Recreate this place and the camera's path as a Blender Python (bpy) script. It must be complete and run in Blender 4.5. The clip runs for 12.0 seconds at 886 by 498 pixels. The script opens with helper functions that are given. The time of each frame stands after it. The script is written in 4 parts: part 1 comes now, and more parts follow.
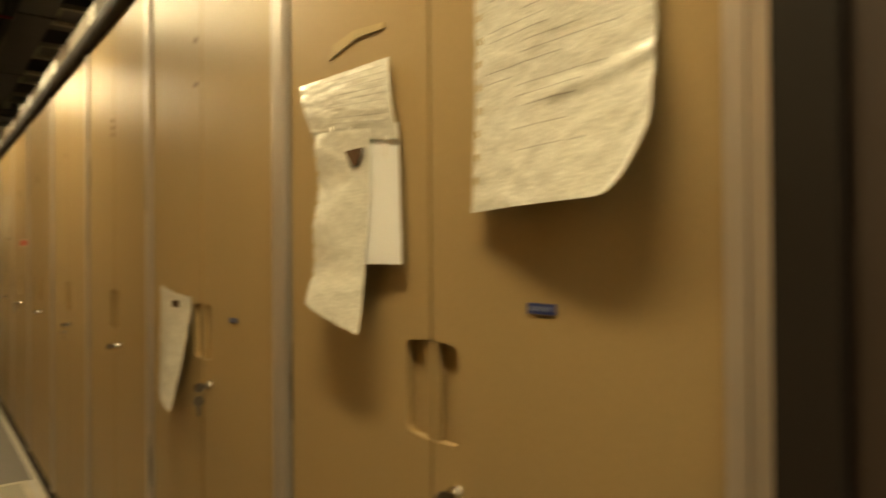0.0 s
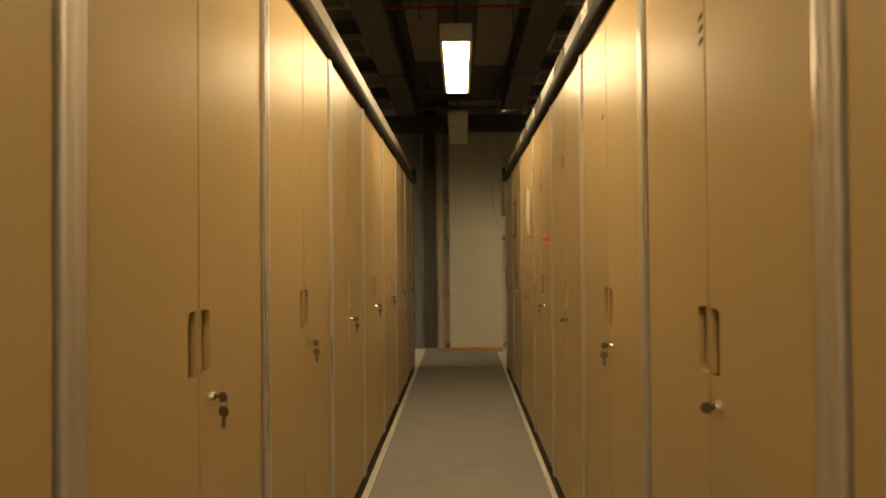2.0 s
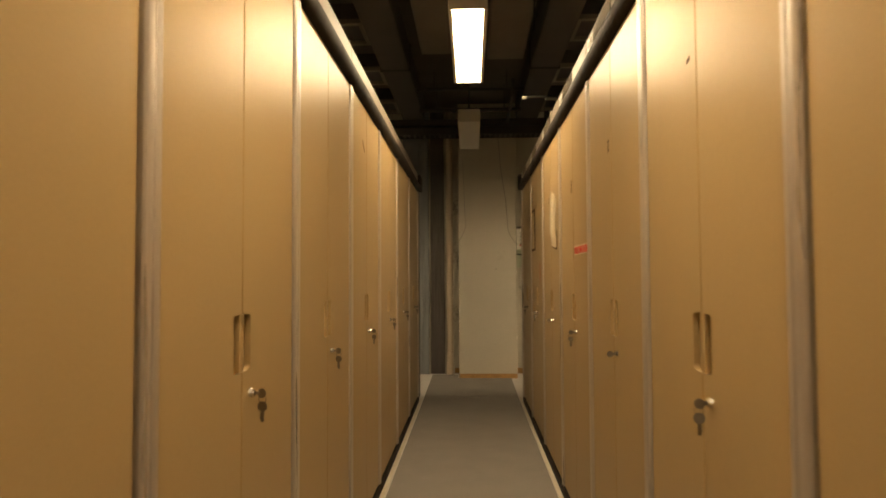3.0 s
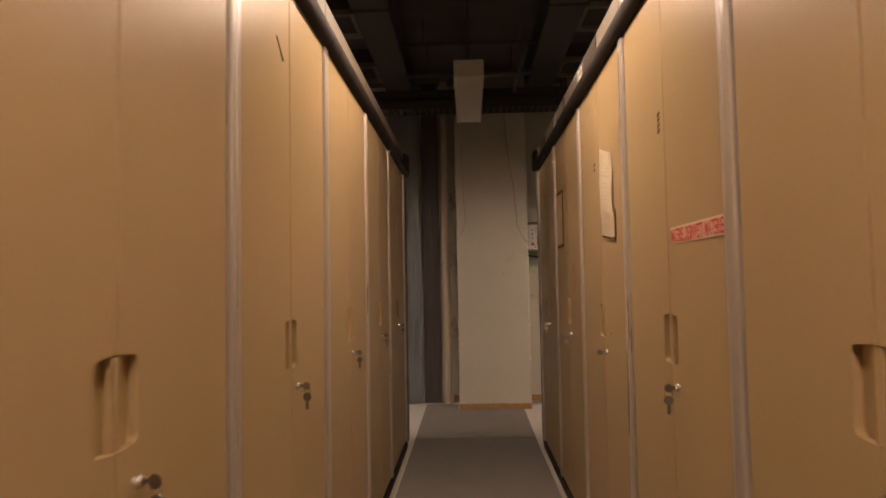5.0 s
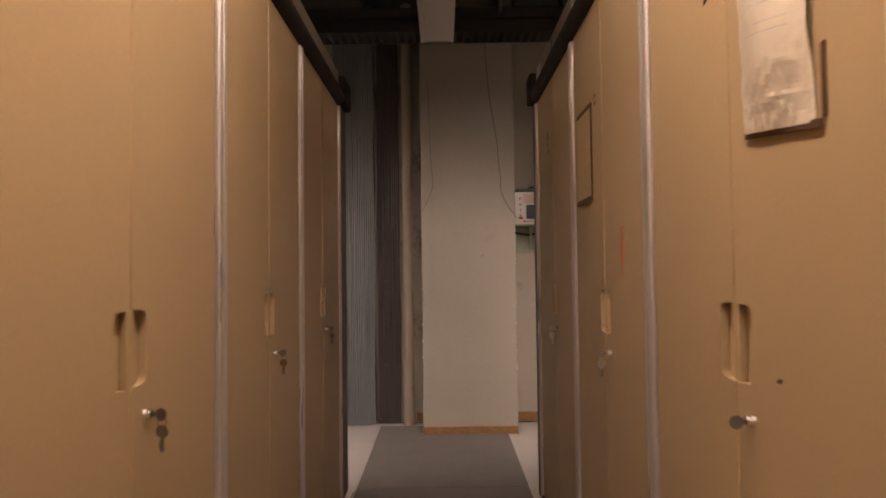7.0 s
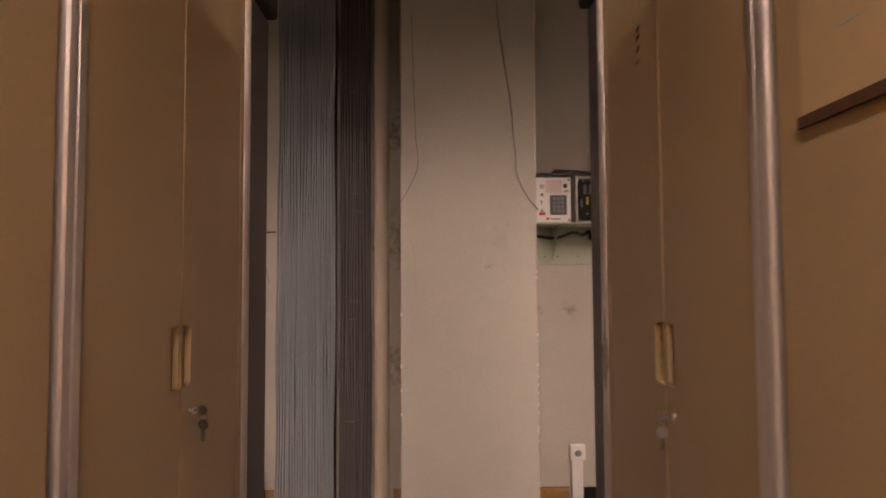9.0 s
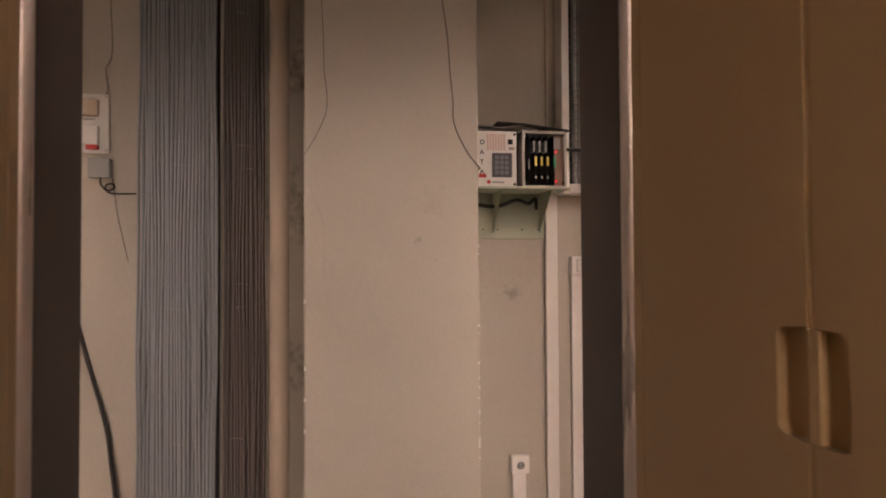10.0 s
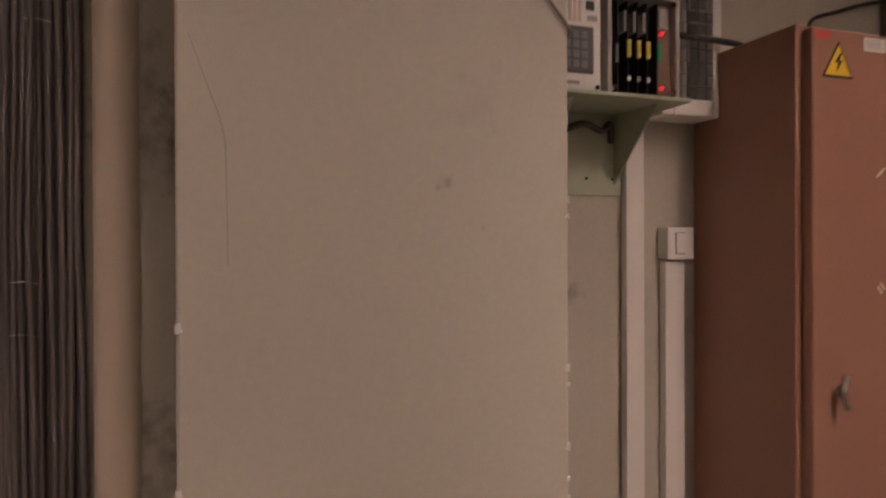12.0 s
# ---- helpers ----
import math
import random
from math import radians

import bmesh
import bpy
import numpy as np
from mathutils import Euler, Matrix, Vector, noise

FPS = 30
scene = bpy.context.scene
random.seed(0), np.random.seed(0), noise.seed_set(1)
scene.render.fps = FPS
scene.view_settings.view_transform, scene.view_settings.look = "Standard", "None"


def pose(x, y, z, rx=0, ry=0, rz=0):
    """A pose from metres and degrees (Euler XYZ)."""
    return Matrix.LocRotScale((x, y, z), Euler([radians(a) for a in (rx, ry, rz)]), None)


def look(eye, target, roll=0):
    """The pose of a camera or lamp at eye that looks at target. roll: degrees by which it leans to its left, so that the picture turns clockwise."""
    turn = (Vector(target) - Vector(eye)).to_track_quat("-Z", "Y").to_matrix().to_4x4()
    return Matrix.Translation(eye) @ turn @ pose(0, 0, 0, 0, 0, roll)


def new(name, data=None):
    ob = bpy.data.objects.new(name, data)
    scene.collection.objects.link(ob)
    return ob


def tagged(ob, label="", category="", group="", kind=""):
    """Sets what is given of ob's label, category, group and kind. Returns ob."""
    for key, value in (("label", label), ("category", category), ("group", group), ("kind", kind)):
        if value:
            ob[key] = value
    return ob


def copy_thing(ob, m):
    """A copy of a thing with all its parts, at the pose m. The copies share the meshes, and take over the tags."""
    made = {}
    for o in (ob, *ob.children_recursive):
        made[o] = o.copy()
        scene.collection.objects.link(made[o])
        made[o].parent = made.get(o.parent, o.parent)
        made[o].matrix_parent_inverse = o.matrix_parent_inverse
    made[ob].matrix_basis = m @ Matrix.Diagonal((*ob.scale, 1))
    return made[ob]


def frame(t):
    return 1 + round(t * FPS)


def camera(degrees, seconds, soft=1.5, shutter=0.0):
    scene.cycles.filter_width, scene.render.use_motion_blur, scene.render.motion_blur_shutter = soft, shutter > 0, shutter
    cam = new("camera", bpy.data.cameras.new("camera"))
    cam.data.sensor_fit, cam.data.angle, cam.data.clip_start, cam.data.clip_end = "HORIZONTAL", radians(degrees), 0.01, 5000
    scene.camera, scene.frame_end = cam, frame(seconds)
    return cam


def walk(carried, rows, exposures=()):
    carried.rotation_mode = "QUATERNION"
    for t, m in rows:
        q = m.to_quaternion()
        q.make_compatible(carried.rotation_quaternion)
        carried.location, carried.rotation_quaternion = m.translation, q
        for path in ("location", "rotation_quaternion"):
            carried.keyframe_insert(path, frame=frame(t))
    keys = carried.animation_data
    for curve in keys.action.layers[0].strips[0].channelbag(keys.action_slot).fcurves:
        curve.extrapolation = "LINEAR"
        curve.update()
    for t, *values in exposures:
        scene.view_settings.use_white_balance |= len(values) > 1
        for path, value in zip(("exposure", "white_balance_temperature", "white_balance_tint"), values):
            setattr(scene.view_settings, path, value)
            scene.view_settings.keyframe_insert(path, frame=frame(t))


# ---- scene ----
cam = camera(67.0, 12.0, soft=1.8, shutter=0.4)
PATH = [
    (0, (-0.023, 0.142, 1.239), (1.211, 1.716, 1.254), -0.4),
    (0.5, (0.02, 0.368, 1.21), (0.778, 2.219, 1.216), 0.0),
    (1, (0.063, 0.672, 1.236), (0.284, 2.659, 1.292), -0.2),
    (1.5, (0.063, 0.972, 1.213), (0.008, 2.972, 1.216), 0.0),
    (2, (0.022, 1.326, 1.225), (-0.033, 3.325, 1.253), -0.5),
    (2.5, (0.014, 1.694, 1.203), (-0.078, 3.692, 1.239), -0.8),
    (3, (0.005, 2.085, 1.205), (-0.077, 4.081, 1.289), -0.3),
    (3.2, (-0.011, 2.258, 1.187), (-0.113, 4.254, 1.236), -0.2),
    (4.8, (-0.028, 3.426, 1.201), (-0.104, 5.423, 1.285), -1.0),
    (5, (-0.024, 3.59, 1.216), (-0.1, 5.586, 1.319), -1.0),
    (5.5, (-0.013, 3.976, 1.202), (0.003, 5.974, 1.277), -1.6),
    (6, (0.006, 4.402, 1.204), (-0.12, 6.395, 1.312), -1.2),
    (6.5, (0.012, 4.806, 1.183), (-0.114, 6.8, 1.279), -0.6),
    (7, (0.018, 5.19, 1.182), (0.019, 7.188, 1.251), -0.7),
    (7.2, (0.031, 5.349, 1.182), (0.025, 7.347, 1.261), -0.6),
    (8.8, (0.016, 6.575, 1.19), (0.082, 8.571, 1.3), -0.8),
    (9, (0.014, 6.725, 1.206), (0.051, 8.722, 1.314), -0.3),
    (9.3, (0.001, 6.951, 1.19), (0.011, 8.95, 1.22), -0.4),
    (9.5, (-0.012, 7.086, 1.186), (0.036, 9.085, 1.225), 0.0),
    (10, (-0.024, 7.471, 1.198), (0.298, 9.444, 1.246), -0.3),
    (10.5, (-0.082, 7.843, 1.16), (0.26, 9.812, 1.241), -0.1),
    (11, (-0.145, 8.282, 1.173), (0.317, 10.228, 1.219), -0.5),
    (11.5, (-0.156, 8.655, 1.194), (0.487, 10.548, 1.251), -0.7),
    (12, (-0.096, 9.003, 1.187), (0.576, 10.887, 1.178), -0.2),
]
LOOKS = [(0.0, -0.32, 9500, -20.5), (0.5, -0.38, 9600, -20), (1.5, -0.32, 9700, -18), (2.5, -0.02, 9300, -13.5),
         (4.8, -0.12, 7100, 6.5), (5.5, 0.0, 6800, 8.7), (6.5, 0.13, 6400, 11), (7.2, 0.20, 6300, 12.5), (8.8, 0.55, 6300, 15), (9.5, 0.60, 6300, 15),
         (10.5, 0.56, 6300, 14), (11.0, 0.36, 6300, 14.5), (11.5, 0.31, 6300, 15), (12.0, 0.02, 6300, 15.5)]
walk(cam, [(t, look(eye, target, roll)) for t, eye, target, roll in PATH], LOOKS)
# the room has no daylight; all light comes from the fluorescent lamps
world = bpy.data.worlds.new("dark_world")
world.use_nodes = True
world.node_tree.nodes["Background"].inputs[0].default_value = (0.0, 0.0, 0.0, 1)
scene.world = world
LAMP_STRENGTH = 60.0
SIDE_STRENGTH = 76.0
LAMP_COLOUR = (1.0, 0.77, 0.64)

# ---- plan ----
PITCH = 0.9133            # width of one cabinet
SEAM = 2.684 - 2 * PITCH  # seam of the first cabinet's doors
COUNT = 9
FACE = 0.516              # half the aisle's width, to the door faces
TOP = 2.05
DEPTH = 0.45              # of a cabinet, behind its door face
ROW_START = SEAM - PITCH / 2
ROW_END = SEAM + (COUNT - 1) * PITCH + PITCH / 2
WALL_Y = 10.56
CEIL = 3.3


# ---- materials ----
def mat(name, rgb, rough=0.5, metal=0.0, var=0.08, scale=6.0, bump=0.0, bscale=180.0, stretch=(1, 1, 1),
        fine=0.0, rvar=0.0, spec=0.5, coat=0.0):
    m = bpy.data.materials.new(name)
    m.use_nodes = True
    nt = m.node_tree
    n, ln = nt.nodes, nt.links
    b = n["Principled BSDF"]
    b.inputs["Roughness"].default_value = rough
    b.inputs["Metallic"].default_value = metal
    b.inputs["Specular IOR Level"].default_value = spec
    b.inputs["Coat Weight"].default_value = coat
    co = n.new("ShaderNodeTexCoord")
    info = n.new("ShaderNodeObjectInfo")
    shift = n.new("ShaderNodeVectorMath")
    shift.operation = "MULTIPLY_ADD"
    comb = n.new("ShaderNodeCombineXYZ")
    for i in range(3):
        ln.new(info.outputs["Random"], comb.inputs[i])
    ln.new(comb.outputs[0], shift.inputs[0])
    shift.inputs[1].default_value = (17.0, 9.0, 23.0)
    ln.new(co.outputs["Object"], shift.inputs[2])
    mp = n.new("ShaderNodeMapping")
    mp.inputs["Scale"].default_value = stretch
    ln.new(shift.outputs[0], mp.inputs[0])
    no = n.new("ShaderNodeTexNoise")
    no.inputs["Scale"].default_value = scale
    no.inputs["Detail"].default_value = 5
    ln.new(mp.outputs[0], no.inputs["Vector"])
    mx = n.new("ShaderNodeMix")
    mx.data_type = "RGBA"
    mx.inputs[6].default_value = (*[max(0, c * (1 - var)) for c in rgb], 1)
    mx.inputs[7].default_value = (*[min(1, c * (1 + var)) for c in rgb], 1)
    ln.new(no.outputs["Fac"], mx.inputs[0])
    colour = mx.outputs[2]
    if fine:
        n2 = n.new("ShaderNodeTexNoise")
        n2.inputs["Scale"].default_value = bscale
        n2.inputs["Detail"].default_value = 2
        ln.new(mp.outputs[0], n2.inputs["Vector"])
        m2 = n.new("ShaderNodeMix")
        m2.data_type = "RGBA"
        m2.blend_type = "MULTIPLY"
        r2 = n.new("ShaderNodeMapRange")
        r2.inputs[1].default_value, r2.inputs[2].default_value = 0.3, 0.7
        r2.inputs[3].default_value, r2.inputs[4].default_value = 1 - fine, 1.0
        ln.new(n2.outputs["Fac"], r2.inputs[0])
        cc = n.new("ShaderNodeCombineColor")
        for i in range(3):
            ln.new(r2.outputs[0], cc.inputs[i])
        m2.inputs[0].default_value = 1.0
        ln.new(colour, m2.inputs[6])
        ln.new(cc.outputs[0], m2.inputs[7])
        colour = m2.outputs[2]
    ln.new(colour, b.inputs["Base Color"])
    if rvar:
        rr = n.new("ShaderNodeMapRange")
        rr.inputs[1].default_value, rr.inputs[2].default_value = 0.3, 0.7
        rr.inputs[3].default_value, rr.inputs[4].default_value = rough - rvar, rough + rvar
        ln.new(no.outputs["Fac"], rr.inputs[0])
        ln.new(rr.outputs[0], b.inputs["Roughness"])
    if bump:
        nb = n.new("ShaderNodeTexNoise")
        nb.inputs["Scale"].default_value = bscale
        nb.inputs["Detail"].default_value = 3
        ln.new(mp.outputs[0], nb.inputs["Vector"])
        bp = n.new("ShaderNodeBump")
        bp.inputs["Strength"].default_value = bump
        bp.inputs["Distance"].default_value = 0.002
        ln.new(nb.outputs["Fac"], bp.inputs["Height"])
        ln.new(bp.outputs[0], b.inputs["Normal"])
    return m


def glow(name, rgb, strength):
    m = bpy.data.materials.new(name)
    m.use_nodes = True
    b = m.node_tree.nodes["Principled BSDF"]
    b.inputs["Base Color"].default_value = (*rgb, 1)
    b.inputs["Emission Color"].default_value = (*rgb, 1)
    b.inputs["Emission Strength"].default_value = strength
    return m


def darkened(m, spots, tint):
    """Adds ragged stains and darker patches round the given spots (x, y, z, radius, strength) to a material, in world
    places.
    """
    nt = m.node_tree
    n, ln = nt.nodes, nt.links
    b = n["Principled BSDF"]
    colour = b.inputs["Base Color"].links[0].from_socket
    geo = n.new("ShaderNodeNewGeometry")
    no = n.new("ShaderNodeTexNoise")
    no.inputs["Scale"].default_value = 22
    no.inputs["Detail"].default_value = 6
    ln.new(geo.outputs["Position"], no.inputs["Vector"])
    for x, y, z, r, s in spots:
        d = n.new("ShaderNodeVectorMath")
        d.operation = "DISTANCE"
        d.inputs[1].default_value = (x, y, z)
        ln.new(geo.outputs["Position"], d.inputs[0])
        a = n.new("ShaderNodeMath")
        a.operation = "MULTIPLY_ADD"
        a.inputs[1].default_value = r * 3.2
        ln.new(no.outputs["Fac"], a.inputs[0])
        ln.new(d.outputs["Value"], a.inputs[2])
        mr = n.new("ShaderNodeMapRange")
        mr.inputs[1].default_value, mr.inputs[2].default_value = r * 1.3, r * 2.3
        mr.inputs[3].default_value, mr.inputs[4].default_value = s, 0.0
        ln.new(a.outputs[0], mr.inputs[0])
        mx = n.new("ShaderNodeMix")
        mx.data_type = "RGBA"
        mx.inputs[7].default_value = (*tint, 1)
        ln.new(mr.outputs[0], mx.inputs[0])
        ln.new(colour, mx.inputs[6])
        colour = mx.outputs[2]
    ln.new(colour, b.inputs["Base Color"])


DOOR = mat("tan_paint", (0.385, 0.272, 0.142), 0.37, var=0.06, scale=3, bump=0.06, bscale=300, stretch=(1, 1, 0.45), fine=0.06, rvar=0.02, spec=0.17)
BODY = mat("tan_paint_inside", (0.42, 0.30, 0.15), 0.5, var=0.06)
ALU = mat("aluminium", (0.50, 0.44, 0.39), 0.34, 0.55, var=0.08, scale=4, bump=0.08, bscale=90, stretch=(6, 6, 0.4), rvar=0.08)
DARK = mat("dark_brown_plastic", (0.020, 0.015, 0.012), 0.7, var=0.2, scale=9, bump=0.08, rvar=0.08, spec=0.18)
ENDP = mat("dark_brown_laminate", (0.046, 0.031, 0.025), 0.5, var=0.15, scale=5, bump=0.05)
FASCIA = mat("grey_brown_fascia", (0.20, 0.16, 0.125), 0.45, var=0.12, scale=7, bump=0.05)
BLACK = mat("black_plastic", (0.012, 0.011, 0.011), 0.5, var=0.2)
CHROME = mat("chrome", (0.74, 0.72, 0.69), 0.20, 1.0, var=0.04)
STEEL = mat("dull_key_steel", (0.21, 0.18, 0.15), 0.42, 1.0, var=0.12, scale=40)
WHITECARD = mat("white_card", (0.72, 0.70, 0.65), 0.6, var=0.05)
PAPER = mat("printed_paper", (0.72, 0.69, 0.61), 0.42, var=0.10, scale=14, bump=0.28, bscale=120, stretch=(1, 1, 2.2), fine=0.20, spec=0.5, coat=0.45)
PAPERBACK = mat("white_paper", (0.78, 0.77, 0.76), 0.6, var=0.03)
AGED = mat("aged_paper", (0.54, 0.455, 0.33), 0.45, var=0.18, scale=10, bump=0.5, bscale=40, coat=0.25)
INK = mat("faded_ink", (0.40, 0.37, 0.33), 0.7, var=0.2)
KRAFT = mat("brown_tape", (0.42, 0.30, 0.13), 0.4, var=0.15, scale=30)
BROWNTAPE = mat("dark_brown_tape", (0.085, 0.042, 0.020), 0.7, var=0.25, scale=30, spec=0.2)
REDTAPE = mat("red_brown_tape", (0.40, 0.13, 0.055), 0.45, var=0.25, scale=25)
BLUE = mat("blue_embossed_tape", (0.018, 0.035, 0.16), 0.3, var=0.1)
BLUEINK = mat("pale_embossing", (0.16, 0.19, 0.32), 0.5)
RED = mat("red_print", (0.55, 0.035, 0.025), 0.5, var=0.1, scale=40)
TAPE = mat("cream_tape", (0.66, 0.56, 0.42), 0.45, var=0.06, scale=30)
CARPET = mat("grey_carpet", (0.255, 0.236, 0.215), 0.95, var=0.10, scale=5, bump=0.7, bscale=650, fine=0.3, spec=0.1)
CARPET2 = mat("dark_grey_carpet_tile", (0.125, 0.118, 0.105), 0.95, var=0.28, scale=24, bump=0.8, bscale=420, fine=0.35, spec=0.1)
HATCH = mat("dull_ivory_plate", (0.34, 0.315, 0.25), 0.5, var=0.1, scale=9, bump=0.08, fine=0.06)
IVORY = mat("ivory_floor_trim", (0.52, 0.47, 0.38), 0.5, var=0.14, scale=12, bump=0.1)
TILE = mat("pale_floor_tile", (0.56, 0.53, 0.50), 0.5, var=0.07, scale=9, bump=0.08, bscale=160, fine=0.08)
SLAB = mat("floor_slab", (0.10, 0.095, 0.09), 0.9, var=0.15)
PLASTER = mat("cream_plaster", (0.53, 0.488, 0.408), 0.72, var=0.09, scale=2.2, bump=0.12, bscale=70, fine=0.05, spec=0.3)
GREYWALL = mat("grey_white_plaster", (0.60, 0.57, 0.53), 0.72, var=0.06, scale=2.5, bump=0.2, bscale=70, fine=0.05, spec=0.3)
# smudges; the three at x -0.17 darken the wall strip beside the pillar
darkened(PLASTER, [(0.80, 10.56, 1.06, 0.07, 0.55), (0.64, 10.56, 1.07, 0.05, 0.5), (0.31, 10.12, 1.30, 0.022, 0.6),
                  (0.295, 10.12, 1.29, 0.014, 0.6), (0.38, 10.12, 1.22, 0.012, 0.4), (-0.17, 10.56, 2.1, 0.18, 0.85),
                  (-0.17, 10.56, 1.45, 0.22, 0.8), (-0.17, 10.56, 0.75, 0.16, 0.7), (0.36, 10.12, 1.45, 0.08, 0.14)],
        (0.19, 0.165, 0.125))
CEILING = mat("dark_concrete_ceiling", (0.075, 0.066, 0.058), 0.9, var=0.3, scale=3, bump=0.35, bscale=40)
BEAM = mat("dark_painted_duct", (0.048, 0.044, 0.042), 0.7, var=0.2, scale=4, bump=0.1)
DUCT = mat("dull_grey_duct", (0.17, 0.145, 0.12), 0.6, var=0.15, scale=4, bump=0.1)
SPRINK = mat("red_pipe_paint", (0.22, 0.03, 0.02), 0.5, var=0.1)
HOUSING = mat("white_lamp_housing", (0.62, 0.60, 0.56), 0.45, var=0.04)
LENS = mat("unlit_prismatic_diffuser", (0.60, 0.585, 0.55), 0.35, var=0.05, scale=30, bump=0.4, bscale=300)
LIT = glow("lit_diffuser", LAMP_COLOUR, LAMP_STRENGTH)
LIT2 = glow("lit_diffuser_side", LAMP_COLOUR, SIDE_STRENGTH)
GREYCABLE = mat("grey_cable_sheath", (0.25, 0.266, 0.278), 0.45, var=0.16, scale=3, stretch=(1, 1, 0.3), bump=0.05)
BROWNCABLE = mat("dark_cable_sheath", (0.125, 0.108, 0.100), 0.45, var=0.2, scale=3, stretch=(1, 1, 0.3), bump=0.05)
BLACKCABLE = mat("black_cable_sheath", (0.022, 0.019, 0.018), 0.45, var=0.2)
THIN = mat("thin_wire_sheath", (0.20, 0.17, 0.14), 0.6, var=0.15)
TIE = mat("clear_cable_tie", (0.34, 0.33, 0.31), 0.4)
PIPE = mat("cream_pipe_paint", (0.47, 0.39, 0.30), 0.5, var=0.12, scale=4, stretch=(1, 1, 0.5), bump=0.08)
WOOD = mat("raw_chipboard", (0.42, 0.23, 0.085), 0.7, var=0.35, scale=30, bump=0.3, bscale=120, stretch=(0.4, 1, 1), fine=0.25)
WHITEPL = mat("white_plastic", (0.84, 0.81, 0.76), 0.35, var=0.03)
GREYPL = mat("grey_plastic", (0.34, 0.33, 0.31), 0.45, var=0.05)
BEIGEPL = mat("beige_plastic", (0.58, 0.47, 0.34), 0.45, var=0.05)
BROWNPL = mat("brown_plastic", (0.24, 0.15, 0.10), 0.45, var=0.06)
GREEN = mat("pale_green_metal", (0.44, 0.47, 0.35), 0.5, var=0.08, scale=12, bump=0.06)
BROWNCAB = mat("red_brown_steel_paint", (0.300, 0.152, 0.104), 0.40, var=0.06, scale=5, bump=0.12, bscale=350, rvar=0.05)
# brown paint darkened to stand for the shade under the ledge
SHADEBROWN = mat("shade_darkened_brown_paint", (0.085, 0.048, 0.038), 0.5, var=0.1, scale=5, bump=0.1, bscale=350)
YELLOW = mat("yellow_sign", (0.78, 0.52, 0.03), 0.4, var=0.03)
YTAG = mat("yellow_card_tag", (0.75, 0.58, 0.10), 0.5)
GTAG = mat("green_card_tag", (0.02, 0.35, 0.16), 0.5)
LED = glow("red_led", (1.0, 0.02, 0.03), 1.2)
CONCRETE = mat("pale_concrete", (0.50, 0.475, 0.43), 0.8, var=0.12, scale=8, bump=0.3, bscale=60)
WALLS = mat("dim_room_wall", (0.42, 0.39, 0.34), 0.8, var=0.08, scale=2)
PINK = mat("pale_pink_print", (0.70, 0.50, 0.44), 0.5)


# ---- mesh helpers ----
def finish(name, bm, material, parent=None, label="", smooth=False):
    me = bpy.data.meshes.new(name)
    bmesh.ops.recalc_face_normals(bm, faces=bm.faces)
    bm.to_mesh(me)
    bm.free()
    if smooth:
        me.polygons.foreach_set("use_smooth", [True] * len(me.polygons))
        me.set_sharp_from_angle(angle=radians(40))
    me.materials.append(material)
    ob = new(name, me)
    if parent:
        ob.parent = parent
    if label:
        tagged(ob, label)
    return ob


def part(name, bm, material, parent, label="", smooth=False):
    return finish(name, bm, material, parent, label, smooth)


def thing(name, place, label, category, group="", kind=""):
    return tagged(place_empty(name, place), label, category, group, kind)


def place_empty(name, place):
    ob = new(name)
    ob.empty_display_size = 0.1
    ob.matrix_basis = place if isinstance(place, Matrix) else Matrix.Translation(place)
    return ob


def add_box(bm, a, b, bevel=0.0, seg=1):
    got = bmesh.ops.create_cube(bm, size=1)
    for v in got["verts"]:
        v.co = Vector([(a[i] + b[i]) / 2 + v.co[i] * (b[i] - a[i]) for i in range(3)])
    if bevel:
        edges = list({e for v in got["verts"] for e in v.link_edges})
        bmesh.ops.bevel(bm, geom=edges, offset=bevel, segments=seg, affect="EDGES", profile=0.5)
    return bm


def box(a, b, bevel=0.0, seg=1):
    return add_box(bmesh.new(), a, b, bevel, seg)


def add_rod(bm, p, q, r, sides=12, r2=None):
    p, q = Vector(p), Vector(q)
    d = q - p
    m = Matrix.Translation((p + q) / 2) @ d.to_track_quat("Z", "Y").to_matrix().to_4x4()
    bmesh.ops.create_cone(bm, cap_ends=True, segments=sides, radius1=r, radius2=r if r2 is None else r2, depth=d.length, matrix=m)
    return bm


def rod(p, q, r, sides=12):
    return add_rod(bmesh.new(), p, q, r, sides)


def smooth_points(pts, steps):
    """Points along a Catmull-Rom curve through pts."""
    pts = [Vector(p) for p in pts]
    pts = [2 * pts[0] - pts[1], *pts, 2 * pts[-1] - pts[-2]]
    out = []
    for i in range(1, len(pts) - 2):
        a, b, c, d = pts[i - 1:i + 3]
        for k in range(steps):
            t = k / steps
            out.append(0.5 * (2 * b + (c - a) * t + (2 * a - 5 * b + 4 * c - d) * t * t + (3 * b - a - 3 * c + d) * t ** 3))
    out.append(pts[-2])
    return out


